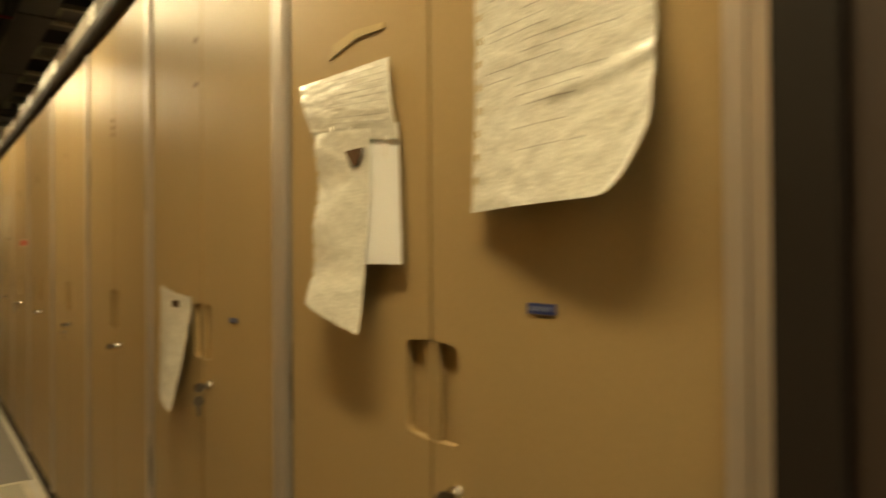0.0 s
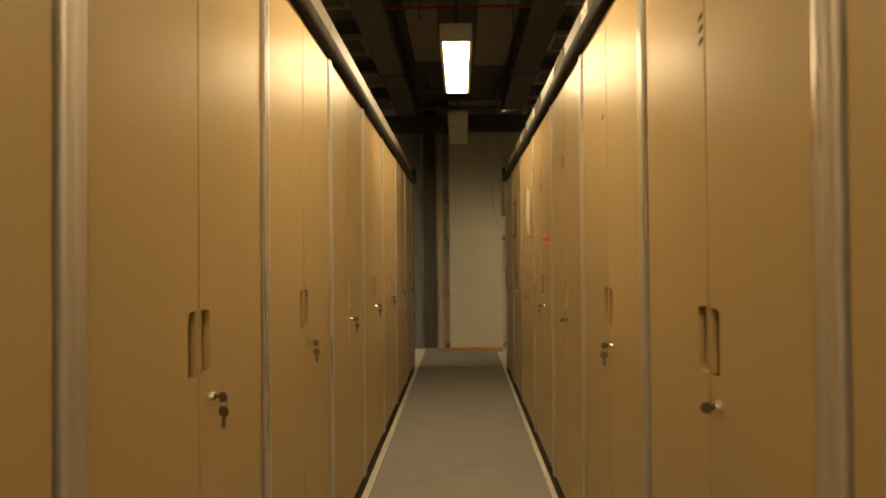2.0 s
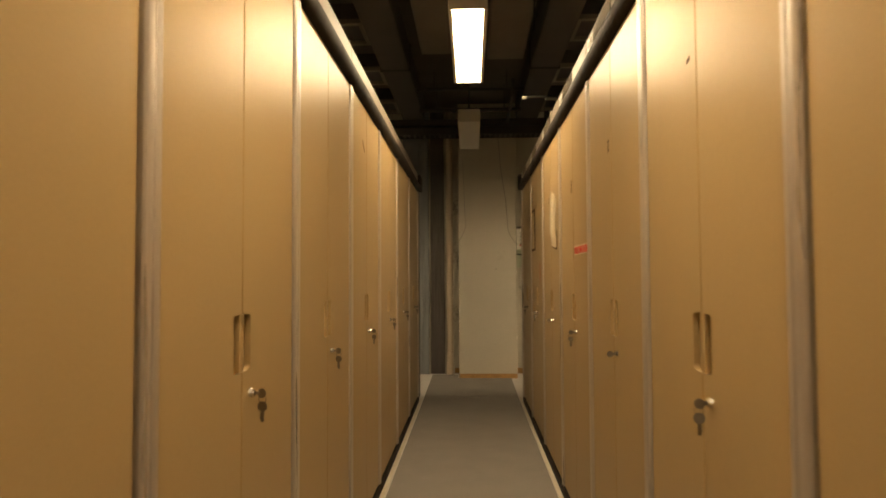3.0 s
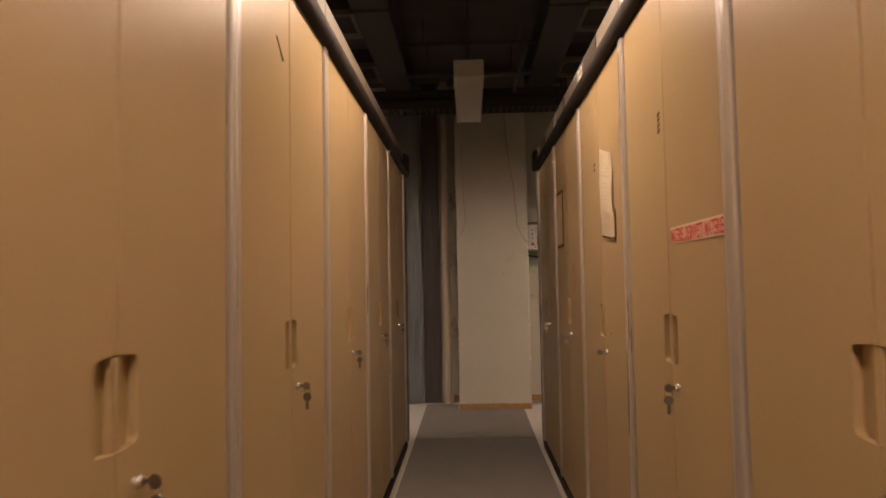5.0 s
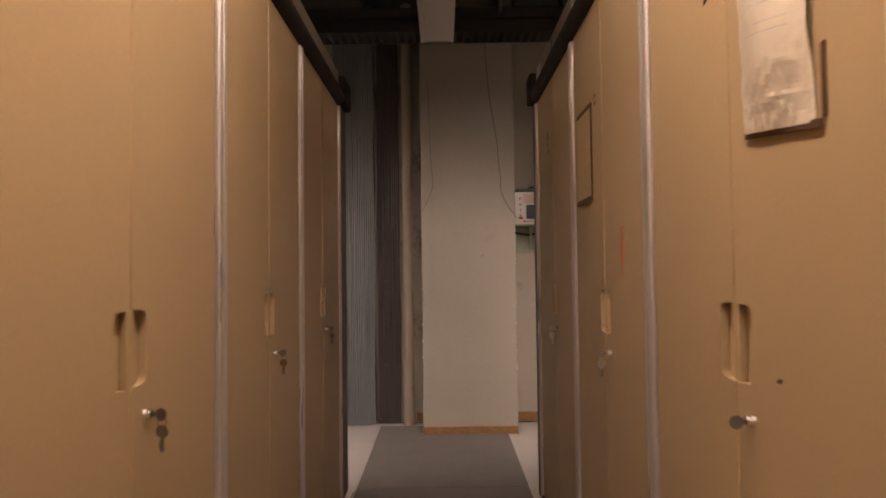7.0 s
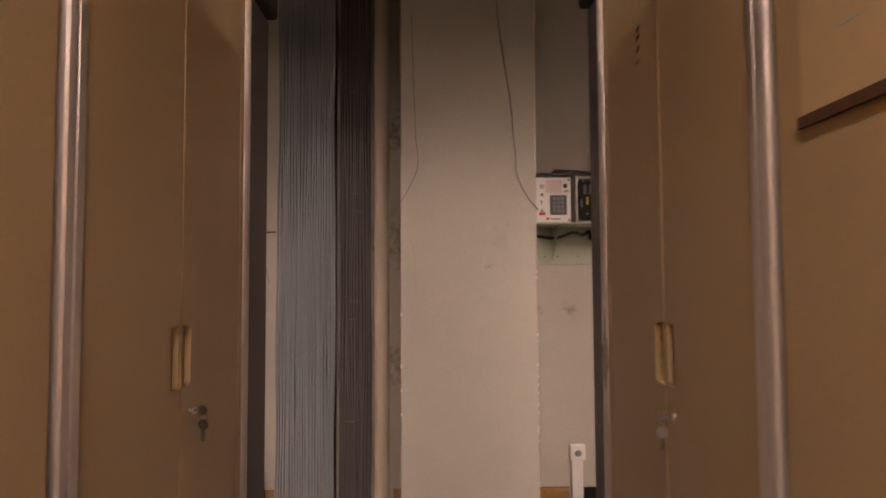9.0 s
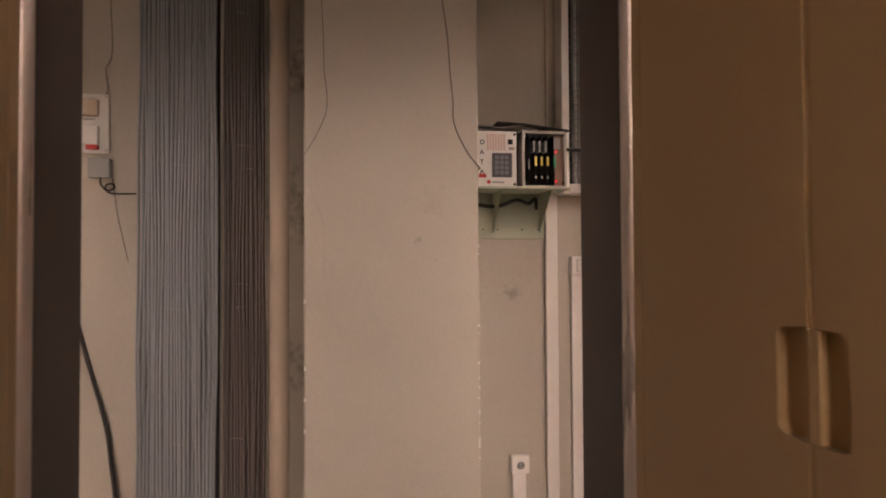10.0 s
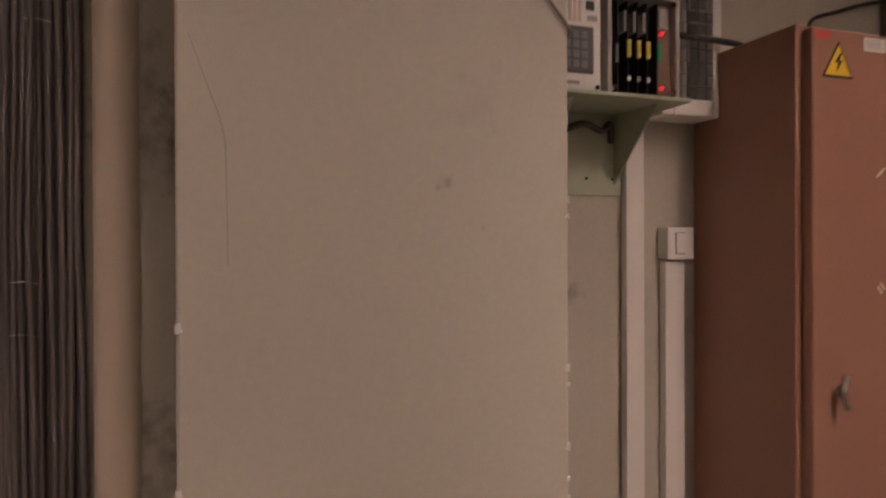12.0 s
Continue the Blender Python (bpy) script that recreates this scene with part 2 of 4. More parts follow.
def add_tube(bm, pts, r, sides=8, steps=6):
    pts = smooth_points(pts, steps) if steps > 1 else [Vector(p) for p in pts]
    rings = []
    for i, p in enumerate(pts):
        d = (pts[min(i + 1, len(pts) - 1)] - pts[max(i - 1, 0)]).normalized()
        u = d.orthogonal().normalized() if abs(d.z) < 0.9 else Vector((1, 0, 0))
        u = (u - d * u.dot(d)).normalized()
        v = d.cross(u)
        rings.append([bm.verts.new(p + r * (math.cos(a) * u + math.sin(a) * v)) for a in [2 * math.pi * k / sides for k in range(sides)]])
    for a, b in zip(rings, rings[1:]):
        best = min(range(sides), key=lambda s: (a[0].co - b[s].co).length)
        for k in range(sides):
            bm.faces.new((a[k], a[(k + 1) % sides], b[(k + 1 + best) % sides], b[(k + best) % sides]))
    bm.faces.new(rings[0])
    bm.faces.new(rings[-1])
    return bm


def tube(pts, r, sides=8, steps=6):
    return add_tube(bmesh.new(), pts, r, sides, steps)


def prism(outline, lo, hi, axis="y"):
    """A solid whose outline (a, b) lies across an axis, from lo to hi along it."""
    bm = bmesh.new()

    def at(a, b, c):
        return {"y": (a, c, b), "x": (c, a, b), "z": (a, b, c)}[axis]
    one = [bm.verts.new(at(a, b, lo)) for a, b in outline]
    two = [bm.verts.new(at(a, b, hi)) for a, b in outline]
    bm.faces.new(one)
    bm.faces.new(two[::-1])
    k = len(outline)
    for i in range(k):
        bm.faces.new((one[i], one[(i + 1) % k], two[(i + 1) % k], two[i]))
    return bm


def letters(text, height, material, parent, m, name="lettering", width=None):
    """Words as a flat mesh, standing in the x-z plane of m, facing -y, from its origin to the right."""
    cu = bpy.data.curves.new("letters", "FONT")
    cu.body, cu.size, cu.extrude, cu.offset = text, height / 0.70, 0.0003, height * 0.022
    ob = bpy.data.objects.new("letters", cu)
    me = bpy.data.meshes.new_from_object(ob)
    bpy.data.objects.remove(ob)
    xs = [v.co.x for v in me.vertices]
    squeeze = width / (max(xs) - min(xs)) if width else 1.0
    me.transform(m @ Matrix.Rotation(radians(90), 4, "X") @ Matrix.Diagonal((squeeze, 1, 1, 1)))
    me.name = name
    me.materials.append(material)
    out = new(name, me)
    out.parent = parent
    return out


# ---- room ----
def room():
    f = finish("floor", box((-4.5, -3.5, -0.20), (4.5, WALL_Y + 0.2, -0.012)), SLAB)
    tagged(f, "raised floor of pale square tiles on a dark slab", "floor", kind="structure")
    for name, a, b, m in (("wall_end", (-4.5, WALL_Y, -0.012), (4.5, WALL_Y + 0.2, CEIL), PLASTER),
                          ("wall_back", (-4.5, -3.7, -0.012), (4.5, -3.5, CEIL), WALLS),
                          ("wall_west", (-4.7, -3.5, -0.012), (-4.5, WALL_Y, CEIL), WALLS),
                          ("wall_east", (4.5, -3.5, -0.012), (4.7, WALL_Y, CEIL), WALLS)):
        tagged(finish(name, box(a, b), m), "plastered storeroom wall painted cream", "wall", kind="structure")
    bm = box((-4.7, -3.7, CEIL), (4.7, WALL_Y + 0.2, CEIL + 0.2))
    tagged(finish("ceiling", bm, CEILING), "dark bare concrete ceiling above the cabinets", "ceiling", kind="structure")
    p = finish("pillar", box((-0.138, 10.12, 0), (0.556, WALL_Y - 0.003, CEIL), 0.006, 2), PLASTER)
    tagged(p, "cream plastered pillar with chipped corners and thin cracks", "pillar", kind="structure")
    chips = random.Random(4)
    for z in (0.42, 0.47, 0.56, 0.60, 0.66, 0.70, 0.74, 0.80, 0.92, 0.95, 1.24, 1.27):
        s = chips.uniform(0.003, 0.009)
        h = chips.choice((0.006, 0.008, 0.012, 0.035))
        bm = prism([(0.5545 - s, z), (0.5575, z - h * 0.3), (0.5578, z + h), (0.5545 - s * 0.4, z + h * 0.8)], 10.1185, 10.127)
        part("paint_chip", bm, WHITECARD, p, "bare white chip in the paint")
    for z in (0.55, 0.67, 0.79, 1.05):
        s = chips.uniform(0.004, 0.009)
        bm = prism([(-0.140, z), (-0.1365 + s, z + 0.004), (-0.1365 + s * 0.5, z + 0.02), (-0.140, z + 0.016)], 10.1185, 10.127)
        part("paint_chip", bm, WHITECARD, p, "bare white chip in the paint")
    # boards at the foot of pillar and wall
    for name, a, b in (("baseboard", (-0.136, 10.106, 0.0), (0.554, 10.1195, 0.055)),
                       ("baseboard", (0.558, WALL_Y - 0.014, 0.0), (0.79, WALL_Y - 0.001, 0.066)),
                       ("baseboard", (-0.20, WALL_Y - 0.014, 0.0), (-0.142, WALL_Y - 0.001, 0.066)),
                       ("baseboard", (-2.6, WALL_Y - 0.014, 0.0), (-0.86, WALL_Y - 0.001, 0.066))):
        tagged(finish(name, box(a, b, 0.002), WOOD), "raw chipboard strip left where the skirting was", "baseboard", kind="structure")
    tagged(finish("baseboard", box((0.872, WALL_Y - 0.013, 0.0), (0.966, WALL_Y - 0.001, 0.066), 0.002), BLACK),
           "black skirting strip at the wall's foot", "baseboard", kind="structure")


room()


def ceiling_ducts():
    for x0, x1, z0 in ((-0.78, -0.53, 3.06), (0.55, 0.80, 3.06)):
        d = thing("ceiling_duct", (x0, 0, z0), "dark square duct running along the ceiling", "duct", "ducts along the ceiling")
        for i in range(6):
            part("duct_section", box((0, -2.0 + i * 2, 0), (x1 - x0, -0.01 + i * 2, CEIL - z0), 0.006), BEAM, d)
            if i:
                part("flange", box((-0.012, -2.02 + i * 2, -0.012), (x1 - x0 + 0.012, -1.985 + i * 2, CEIL - z0), 0.003), BEAM, d)
    for x0, y0, x1, y1 in ((0.17, 6.4, 0.50, 8.17), (-0.42, 6.5, -0.16, 8.0), (0.17, 3.6, 0.50, 5.6)):
        tagged(finish("ceiling_panel", box((x0, y0, 3.20), (x1, y1, CEIL - 0.002), 0.008), DUCT), "dull grey boxed panel under the ceiling", "panel", "boxed ceiling panels")
    b = thing("cable_tray", (0, 9.97, 2.87), "dark ladder cable tray crossing in front of the end wall", "cable tray")
    for y0, y1 in ((-0.13, -0.118), (0.098, 0.11)):
        part("side_rail", box((-3.2, y0, 0.0), (3.2, y1, 0.085), 0.002), BEAM, b)
    for i in range(50):
        x = -1.5 + i * 0.06
        part("rung", box((x, -0.1175, 0.006), (x + 0.022, 0.0975, 0.016)), BEAM, b)
    runs = random.Random(31)
    for i in range(6):
        y = -0.09 + i * 0.034
        pts = [(-3.2 + 0.8 * j, y + runs.uniform(-0.008, 0.008), 0.034 + runs.uniform(-0.002, 0.006)) for j in range(9)]
        part("tray_cable", tube(pts, 0.015, 8, 3), BLACKCABLE if i % 2 else BEAM, b, smooth=True)
    part("cover", box((-3.2, -0.10, 0.110), (3.2, 0.09, 0.190), 0.008), BEAM, b, "dark duct lying above the tray")
    for x in (-2.2, 0.9, 2.2):
        part("hanger", box((x, -0.145, 0.0), (x + 0.03, -0.131, CEIL - 2.87), 0.002), BEAM, b)
        part("hanger", box((x, 0.111, 0.0), (x + 0.03, 0.125, CEIL - 2.87), 0.002), BEAM, b)
    for y, z, r, m, lab in ((6.3, 3.10, 0.011, SPRINK, "thin red pipe crossing under the ceiling"),
                            (9.3, 3.02, 0.022, BEAM, "dark pipe crossing under the ceiling"),
                            (8.75, 3.09, 0.016, BEAM, "dark pipe crossing under the ceiling")):
        o = thing("ceiling_pipe", (0, y, z), lab, "pipe")
        part("pipe_run", rod((-0.54, 0, 0), (0.56, 0, 0), r), m, o, smooth=True)
        for x in (-0.35, 0.38):
            part("hanger", rod((x, 0, 0), (x, 0, CEIL - z), 0.005, 6), BEAM, o)
    o = thing("drop_pipe", (0.44, 8.75, 3.09), "dark pipe with a bend hanging from the ceiling", "pipe")
    part("pipe_run", tube([(0, 0, 0.10), (0, 0, 0.0), (0, 0.06, -0.06), (0, 0.5, -0.07), (0, 1.1, -0.07)], 0.02, 8, 4), BEAM, o, smooth=True)
    for x in (-0.36, 0.42, -0.24):
        tagged(finish("hanging_cable", tube([(x, 5.9 + x, CEIL), (x + 0.004, 5.9 + x, 3.0), (x, 5.9 + x, 2.78)], 0.004, 6, 3), BLACKCABLE),
               "thin dark cable hanging from the ceiling", "cable", "hanging cables")
    # square vents above both rows
    vent = thing("ceiling_vent", (-0.945, 2.7, 3.13), "square ceiling vent with a pale frame and dark opening", "vent", "ceiling vents")
    for a, b in (((-0.15, -0.24, 0), (-0.105, 0.24, 0.04)), ((0.105, -0.24, 0), (0.15, 0.24, 0.04)),
                 ((-0.105, -0.24, 0), (0.105, -0.195, 0.04)), ((-0.105, 0.195, 0), (0.105, 0.24, 0.04))):
        part("frame", box(a, b, 0.004), DUCT, vent)
    part("backing", box((-0.104, -0.194, 0.03), (0.104, 0.194, 0.04)), BLACK, vent)
    part("neck", box((-0.12, -0.21, 0.041), (0.12, 0.21, CEIL - 3.13)), BEAM, vent)
    for i in range(7):
        for x in (-0.945, 0.96):
            if i or x > 0:
                copy_thing(vent, pose(x, 2.7 + i * 1.15, 3.13))


ceiling_ducts()


# ---- lamps ----
def lamp(lens, label, louvre=0.0):
    o = thing("ceiling_lamp", (0, 0, 2.57), label, "lamp", "lamps over the aisles")
    half, depth, length = 0.099, 0.115, 1.26
    prof = [(-half, 0), (-half, depth - 0.012), (-half + 0.014, depth), (half - 0.014, depth), (half, depth - 0.012), (half, 0),
            (half - 0.020, 0), (half - 0.020, 0.018), (-half + 0.020, 0.018), (-half + 0.020, 0)]
    part("housing", prism(prof, 0, length), HOUSING, o)
    for y0, y1 in ((-0.006, 0.0), (length, length + 0.006)):
        part("end_cap", box((-half, y0, 0), (half, y1, depth - 0.004), 0.002), HOUSING, o)
    # unseen shades and blades, added to dim the light on the upper end wall
    if louvre:
        for s in (-1, 1):
            a, b = sorted((s * (half - 0.012), s * (half - 0.003)))
            part("side_shade", box((a, 0.0, -louvre), (b, length, -0.0005), 0.002), HOUSING, o)
        for i in range(13):
            y = 0.002 + i * (length - 0.010) / 12
            part("louvre_blade", box((-half + 0.0125, y, -louvre), (half - 0.0125, y + 0.004, -0.0005)), HOUSING, o)
    w = half - 0.0215
    part("diffuser", box((-w, 0.012, 0.002), (w, length - 0.012, 0.016), 0.003), lens, o)
    for y in (0.14, length - 0.14):
        part("hanger", rod((0, y, depth), (0, y, CEIL - 2.54), 0.008, 8), BEAM, o)
    return o


# lamp at -2.0: added fill behind the start, brightens the nearest doors
LAMPS = (0.12, 2.83, 5.38, -2.0)
first = lamp(LIT, "lit white fluorescent lamp with a flat diffuser hung over the aisle")
first.matrix_basis = pose(0, LAMPS[0], 2.54)
for y in LAMPS[1:]:
    copy_thing(first, pose(0, y, 2.54))
off = lamp(LENS, "switched-off white fluorescent lamp hung over the aisle")
off.matrix_basis = pose(0, 7.93, 2.57)
side = lamp(LIT2, "lit white fluorescent lamp over the neighbouring aisle, out of view, with an added louvre", 0.034)
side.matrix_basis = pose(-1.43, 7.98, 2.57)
# all out of view; those at 5.43 and 2.88 added to brighten the lower wall
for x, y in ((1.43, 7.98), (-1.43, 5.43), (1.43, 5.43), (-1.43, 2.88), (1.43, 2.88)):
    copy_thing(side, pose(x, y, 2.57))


# ---- floor coverings ----
def floor_parts():
    floor = bpy.data.objects["floor"]
    xs = [-1.94, -1.34, -0.742, -0.1415, 0.4515, 1.05, 1.65, 2.25]
    tile = None
    y = 4.485 - 8 * 0.6
    while y < WALL_Y - 0.1:
        y1 = min(y + 0.6, WALL_Y)
        for a, b in zip(xs, xs[1:]):
            key = (round(b - a, 3), round(y1 - y, 3))
            if tile is None or key not in tile:
                tile = tile or {}
                me = bpy.data.meshes.new("tile")
                bm = box((0.0012, 0.0012, 0), (key[0] - 0.0012, key[1] - 0.0012, 0.012), 0.0012)
                bm.to_mesh(me)
                bm.free()
                me.materials.append(TILE)
                tile[key] = me
            o = new("tile", tile[key])
            o.location = (a, y, -0.012)
            o.parent = floor
        y += 0.6
    L, R = -0.468, 0.474
    tagged(finish("carpet", box((L, 4.488, 0.0005), (R, 5.144, 0.006), 0.002), CARPET), "short piece of grey aisle carpet", "carpet", "aisle carpet pieces")
    tagged(finish("carpet", box((L, 5.148, 0.0005), (R, 8.888, 0.006), 0.002), CARPET), "long grey carpet runner along the aisle", "carpet", "aisle carpet pieces")
    tagged(finish("carpet", prism([(L, 8.892), (R, 8.892), (R + 0.006, 10.104), (-0.15, 10.104), (-0.15, 10.372), (L, 10.372)], 0.0005, 0.006, "z"), CARPET),
           "grey carpet cut round the pillar's foot", "carpet", "aisle carpet pieces")
    tagged(finish("carpet", box((L, 3.893, 0.0005), (-0.146, 4.484, 0.006), 0.002), CARPET2), "worn dark grey carpet tile beside an ivory floor tile", "carpet", "dark carpet tiles")
    for y0 in (3.289, 2.685, 2.081, 1.477, 0.873, 0.269, -0.335):
        tagged(finish("carpet", box((L, y0, 0.0005), (-0.004, y0 + 0.6, 0.006), 0.002), CARPET2), "worn dark grey carpet tile in the aisle", "carpet", "dark carpet tiles")
        tagged(finish("carpet", box((0.0, y0, 0.0005), (R, y0 + 0.6, 0.006), 0.002), CARPET2), "worn dark grey carpet tile in the aisle", "carpet", "dark carpet tiles")
    f = thing("floor_hatch", (-0.142, 3.897, 0.0), "ivory floor tile with a raised rim set in the carpet", "floor tile")
    part("plate", box((0.034, 0.034, 0.0005), (0.559, 0.552, 0.004)), HATCH, f)
    for a, b in (((0, 0, 0.0005), (0.032, 0.586, 0.007)), ((0.561, 0, 0.0005), (0.593, 0.586, 0.007)),
                 ((0.032, 0, 0.0005), (0.561, 0.032, 0.007)), ((0.032, 0.554, 0.0005), (0.561, 0.586, 0.007))):
        part("rim", box(a, b, 0.002), IVORY, f)
    for s in (-1, 1):
        y = -0.4
        while y < ROW_END + 0.2:
            y1 = min(y + 1.2, ROW_END + 0.22)
            a, b = sorted((s * 0.4775, s * 0.4995))
            tagged(finish("trim", box((a, y + 0.001, 0.0005), (b, y1 - 0.001, 0.008), 0.002), IVORY), "scuffed ivory edging strip beside the cabinets", "trim", kind="structure")
            y += 1.2


# ---- cabinets ----
def rounded_notch(x0, x1, z0, z1, r, steps=4):
    """The outer side of a handle opening, from (x0, z0) round to (x0, z1)."""
    pts = [(x0, z0)]
    for i in range(steps + 1):
        a = radians(-90 + 90 * i / steps)
        pts.append((x1 - r + r * math.cos(a), z0 + r + r * math.sin(a)))
    for i in range(steps + 1):
        a = radians(90 * i / steps)
        pts.append((x1 - r + r * math.cos(a), z1 - r + r * math.sin(a)))
    pts.append((x0, z1))
    return pts


H0, H1 = 0.990, 1.123     # handle opening, lower and upper edge
LOCK_Z, LOCK_X = 0.935, 0.055


def door_mesh(s):
    """One door: s is 1 for the right-hand leaf, -1 for the left-hand one."""
    inner, outer = 0.0024, 0.4225
    notch = rounded_notch(inner, 0.0605, H0, H1, 0.014)
    outline = [(inner, 0.052), (outer, 0.052), (outer, TOP), (inner, TOP), *notch[::-1]]
    bm = prism([(s * a, b) for a, b in outline], 0.0, 0.020)
    front = [e for e in bm.edges if all(abs(v.co.y) < 1e-5 for v in e.verts)]
    bmesh.ops.bevel(bm, geom=front, offset=0.0022, segments=2, affect="EDGES", profile=0.5)
    return bm


def cup_mesh(s):
    pts = [(s * a, b) for a, b in rounded_notch(0.0016, 0.0603, H0 + 0.0003, H1 - 0.0003, 0.014)]
    bm = bmesh.new()
    f = [bm.verts.new((a, 0.004, b)) for a, b in pts]
    g = [bm.verts.new((a * 0.985, 0.0150, b)) for a, b in pts]
    k = len(pts)
    for i in range(k):
        bm.faces.new((f[i], f[(i + 1) % k], g[(i + 1) % k], g[i]))
    bm.faces.new(g)
    return bm


def key_mesh(hang):
    bm = bmesh.new()
    if not hang:
        # the bow of the key that sits in the lock
        bmesh.ops.create_cone(bm, cap_ends=True, segments=18, radius1=0.0112, radius2=0.0112, depth=0.0026,
                              matrix=Matrix.Translation((LOCK_X + 0.003, -0.0275, LOCK_Z - 0.001)) @ Matrix.Rotation(radians(90), 4, "Y") @ Matrix.Rotation(radians(14), 4, "X"))
        add_box(bm, (LOCK_X + 0.0015, -0.020, LOCK_Z - 0.0035), (LOCK_X + 0.0045, -0.0115, LOCK_Z + 0.0035))
        return bm
    x, y, z = LOCK_X + 0.004, -0.029, LOCK_Z - 0.032
    bmesh.ops.create_cone(bm, cap_ends=True, segments=18, radius1=0.0122, radius2=0.0122, depth=0.0024,
                          matrix=Matrix.Translation((x, y, z)) @ Matrix.Rotation(radians(78), 4, "Z") @ Matrix.Rotation(radians(86), 4, "X"))
    add_box(bm, (x - 0.0011, y - 0.0040, z - 0.036), (x + 0.0011, y + 0.0040, z - 0.010), 0.0006)
    add_box(bm, (x - 0.0011, y + 0.0036, z - 0.030), (x + 0.0011, y + 0.0058, z - 0.023), 0.0004)
    add_box(bm, (x - 0.0011, y + 0.0036, z - 0.020), (x + 0.0011, y + 0.0053, z - 0.015), 0.0004)
    ring = [(x + 0.002 * math.cos(a), y + 0.0090 * math.cos(a), z + 0.0165 + 0.0100 * math.sin(a)) for a in [2 * math.pi * i / 16 for i in range(17)]]
    add_tube(bm, ring, 0.0009, 5, 1)
    return bm


def cabinet(strip_side, slots, hanging, label, group):
    o = thing("cabinet", (0, 0, 0), label, "cabinet", group)
    part("body", box((-PITCH / 2 + 0.002, 0.046, 0.0), (PITCH / 2 - 0.002, DEPTH, TOP + 0.02), 0.004), BODY, o)
    for s in (-1, 1):
        d = part("door", door_mesh(s), DOOR, o)
        part("handle_cup", cup_mesh(s), DOOR, d)
        a, b = sorted((s * 0.0018, s * 0.0120))
        part("edge_strip", box((a, 0.0014, H0 + 0.001), (b, 0.0145, H1 - 0.001), 0.0008), DOOR, d)
        if s == 1:
            bm = bmesh.new()
            add_rod(bm, (LOCK_X, 0.001, LOCK_Z), (LOCK_X, -0.006, LOCK_Z), 0.0115, 20, 0.0105)
            add_rod(bm, (LOCK_X, -0.006, LOCK_Z), (LOCK_X, -0.012, LOCK_Z), 0.0088, 20, 0.0080)
            part("lock", bm, CHROME, d, "chrome cylinder lock", True)
            part("key", key_mesh(False), STEEL, d, "key standing in the lock")
            if hanging:
                part("key", key_mesh(True), STEEL, d, "spare key hanging on a ring")
    # aluminium cover strip with two ridges, over the joint to the next cabinet
    c = strip_side * (PITCH / 2 - 0.012)
    prof = [(-0.029, 0.030), (-0.029, -0.001), (-0.026, -0.006), (-0.015, -0.0075), (-0.006, -0.007), (-0.005, -0.004), (-0.002, -0.004),
            (-0.001, -0.0075), (0.018, -0.008), (0.026, -0.005), (0.029, 0.000), (0.029, 0.030)]
    part("cover_strip", prism([(c + a, b) for a, b in prof], 0.045, TOP - 0.002, "z"), ALU, o, "aluminium cover strip")
    # kick plate and rounded top rail
    h = PITCH / 2 - 0.0015
    part("kick_plate", prism([(0.045, 0.0), (-0.012, 0.0), (-0.014, 0.036), (-0.006, 0.046), (0.045, 0.046)], -h, h, "x"), DARK, o, "dark brown kick plate")
    rail = [(0.045, TOP + 0.002)] + [(-0.006 - 0.030 * math.sin(radians(a)), TOP + 0.040 - 0.038 * math.cos(radians(a))) for a in range(0, 181, 20)] + [(0.045, TOP + 0.078)]
    part("top_rail", prism(rail, -h, h, "x"), DARK, o, "rounded dark brown top rail", True)
    part("fascia", box((-h, -0.006, TOP + 0.079), (h, 0.30, TOP + 0.172), 0.004), FASCIA, o)
    if slots:
        g = part("grille", box((-0.26, -0.0095, TOP + 0.096), (0.06, -0.0062, TOP + 0.160), 0.001), BLACK, o, "black slotted vent")
        for i in range(9):
            x = -0.245 + i * 0.036
            part("slat", prism([(x, TOP + 0.100), (x + 0.006, TOP + 0.100), (x + 0.020, TOP + 0.156), (x + 0.014, TOP + 0.156)], -0.0135, -0.0096), FASCIA, g)
        for x in (-0.40, -0.335):
            part("label_card", box((x, -0.0085, TOP + 0.100), (x + 0.045, -0.0062, TOP + 0.152)), WHITECARD, o, "small white label card")
            part("print_bar", box((x + 0.010, -0.0092, TOP + 0.115), (x + 0.034, -0.0086, TOP + 0.140)), INK, o)
    return o


WEST = pose(-FACE, SEAM, 0, 0, 0, 90)
EAST = pose(FACE, SEAM, 0, 0, 0, -90)
west = cabinet(-1, False, True, "tan steel two-door cabinet with keys hanging from its lock", "west row of cabinets")
east_a = cabinet(1, True, True, "tan steel two-door cabinet with a spare key on its lock", "east row of cabinets")
east_b = cabinet(1, True, False, "tan steel two-door cabinet with a single key in its lock", "east row of cabinets")
west.matrix_basis = WEST
east_b.matrix_basis = EAST
east_a.matrix_basis = pose(FACE, SEAM + PITCH, 0, 0, 0, -90)
EASTS = {-1: east_b, 0: east_a}
for k in range(1, COUNT):
    copy_thing(west, pose(-FACE, SEAM + k * PITCH, 0, 0, 0, 90))
    if k > 1:
        EASTS[k - 1] = copy_thing(east_a if k in (3, 5, 7, 8) else east_b, pose(FACE, SEAM + k * PITCH, 0, 0, 0, -90))


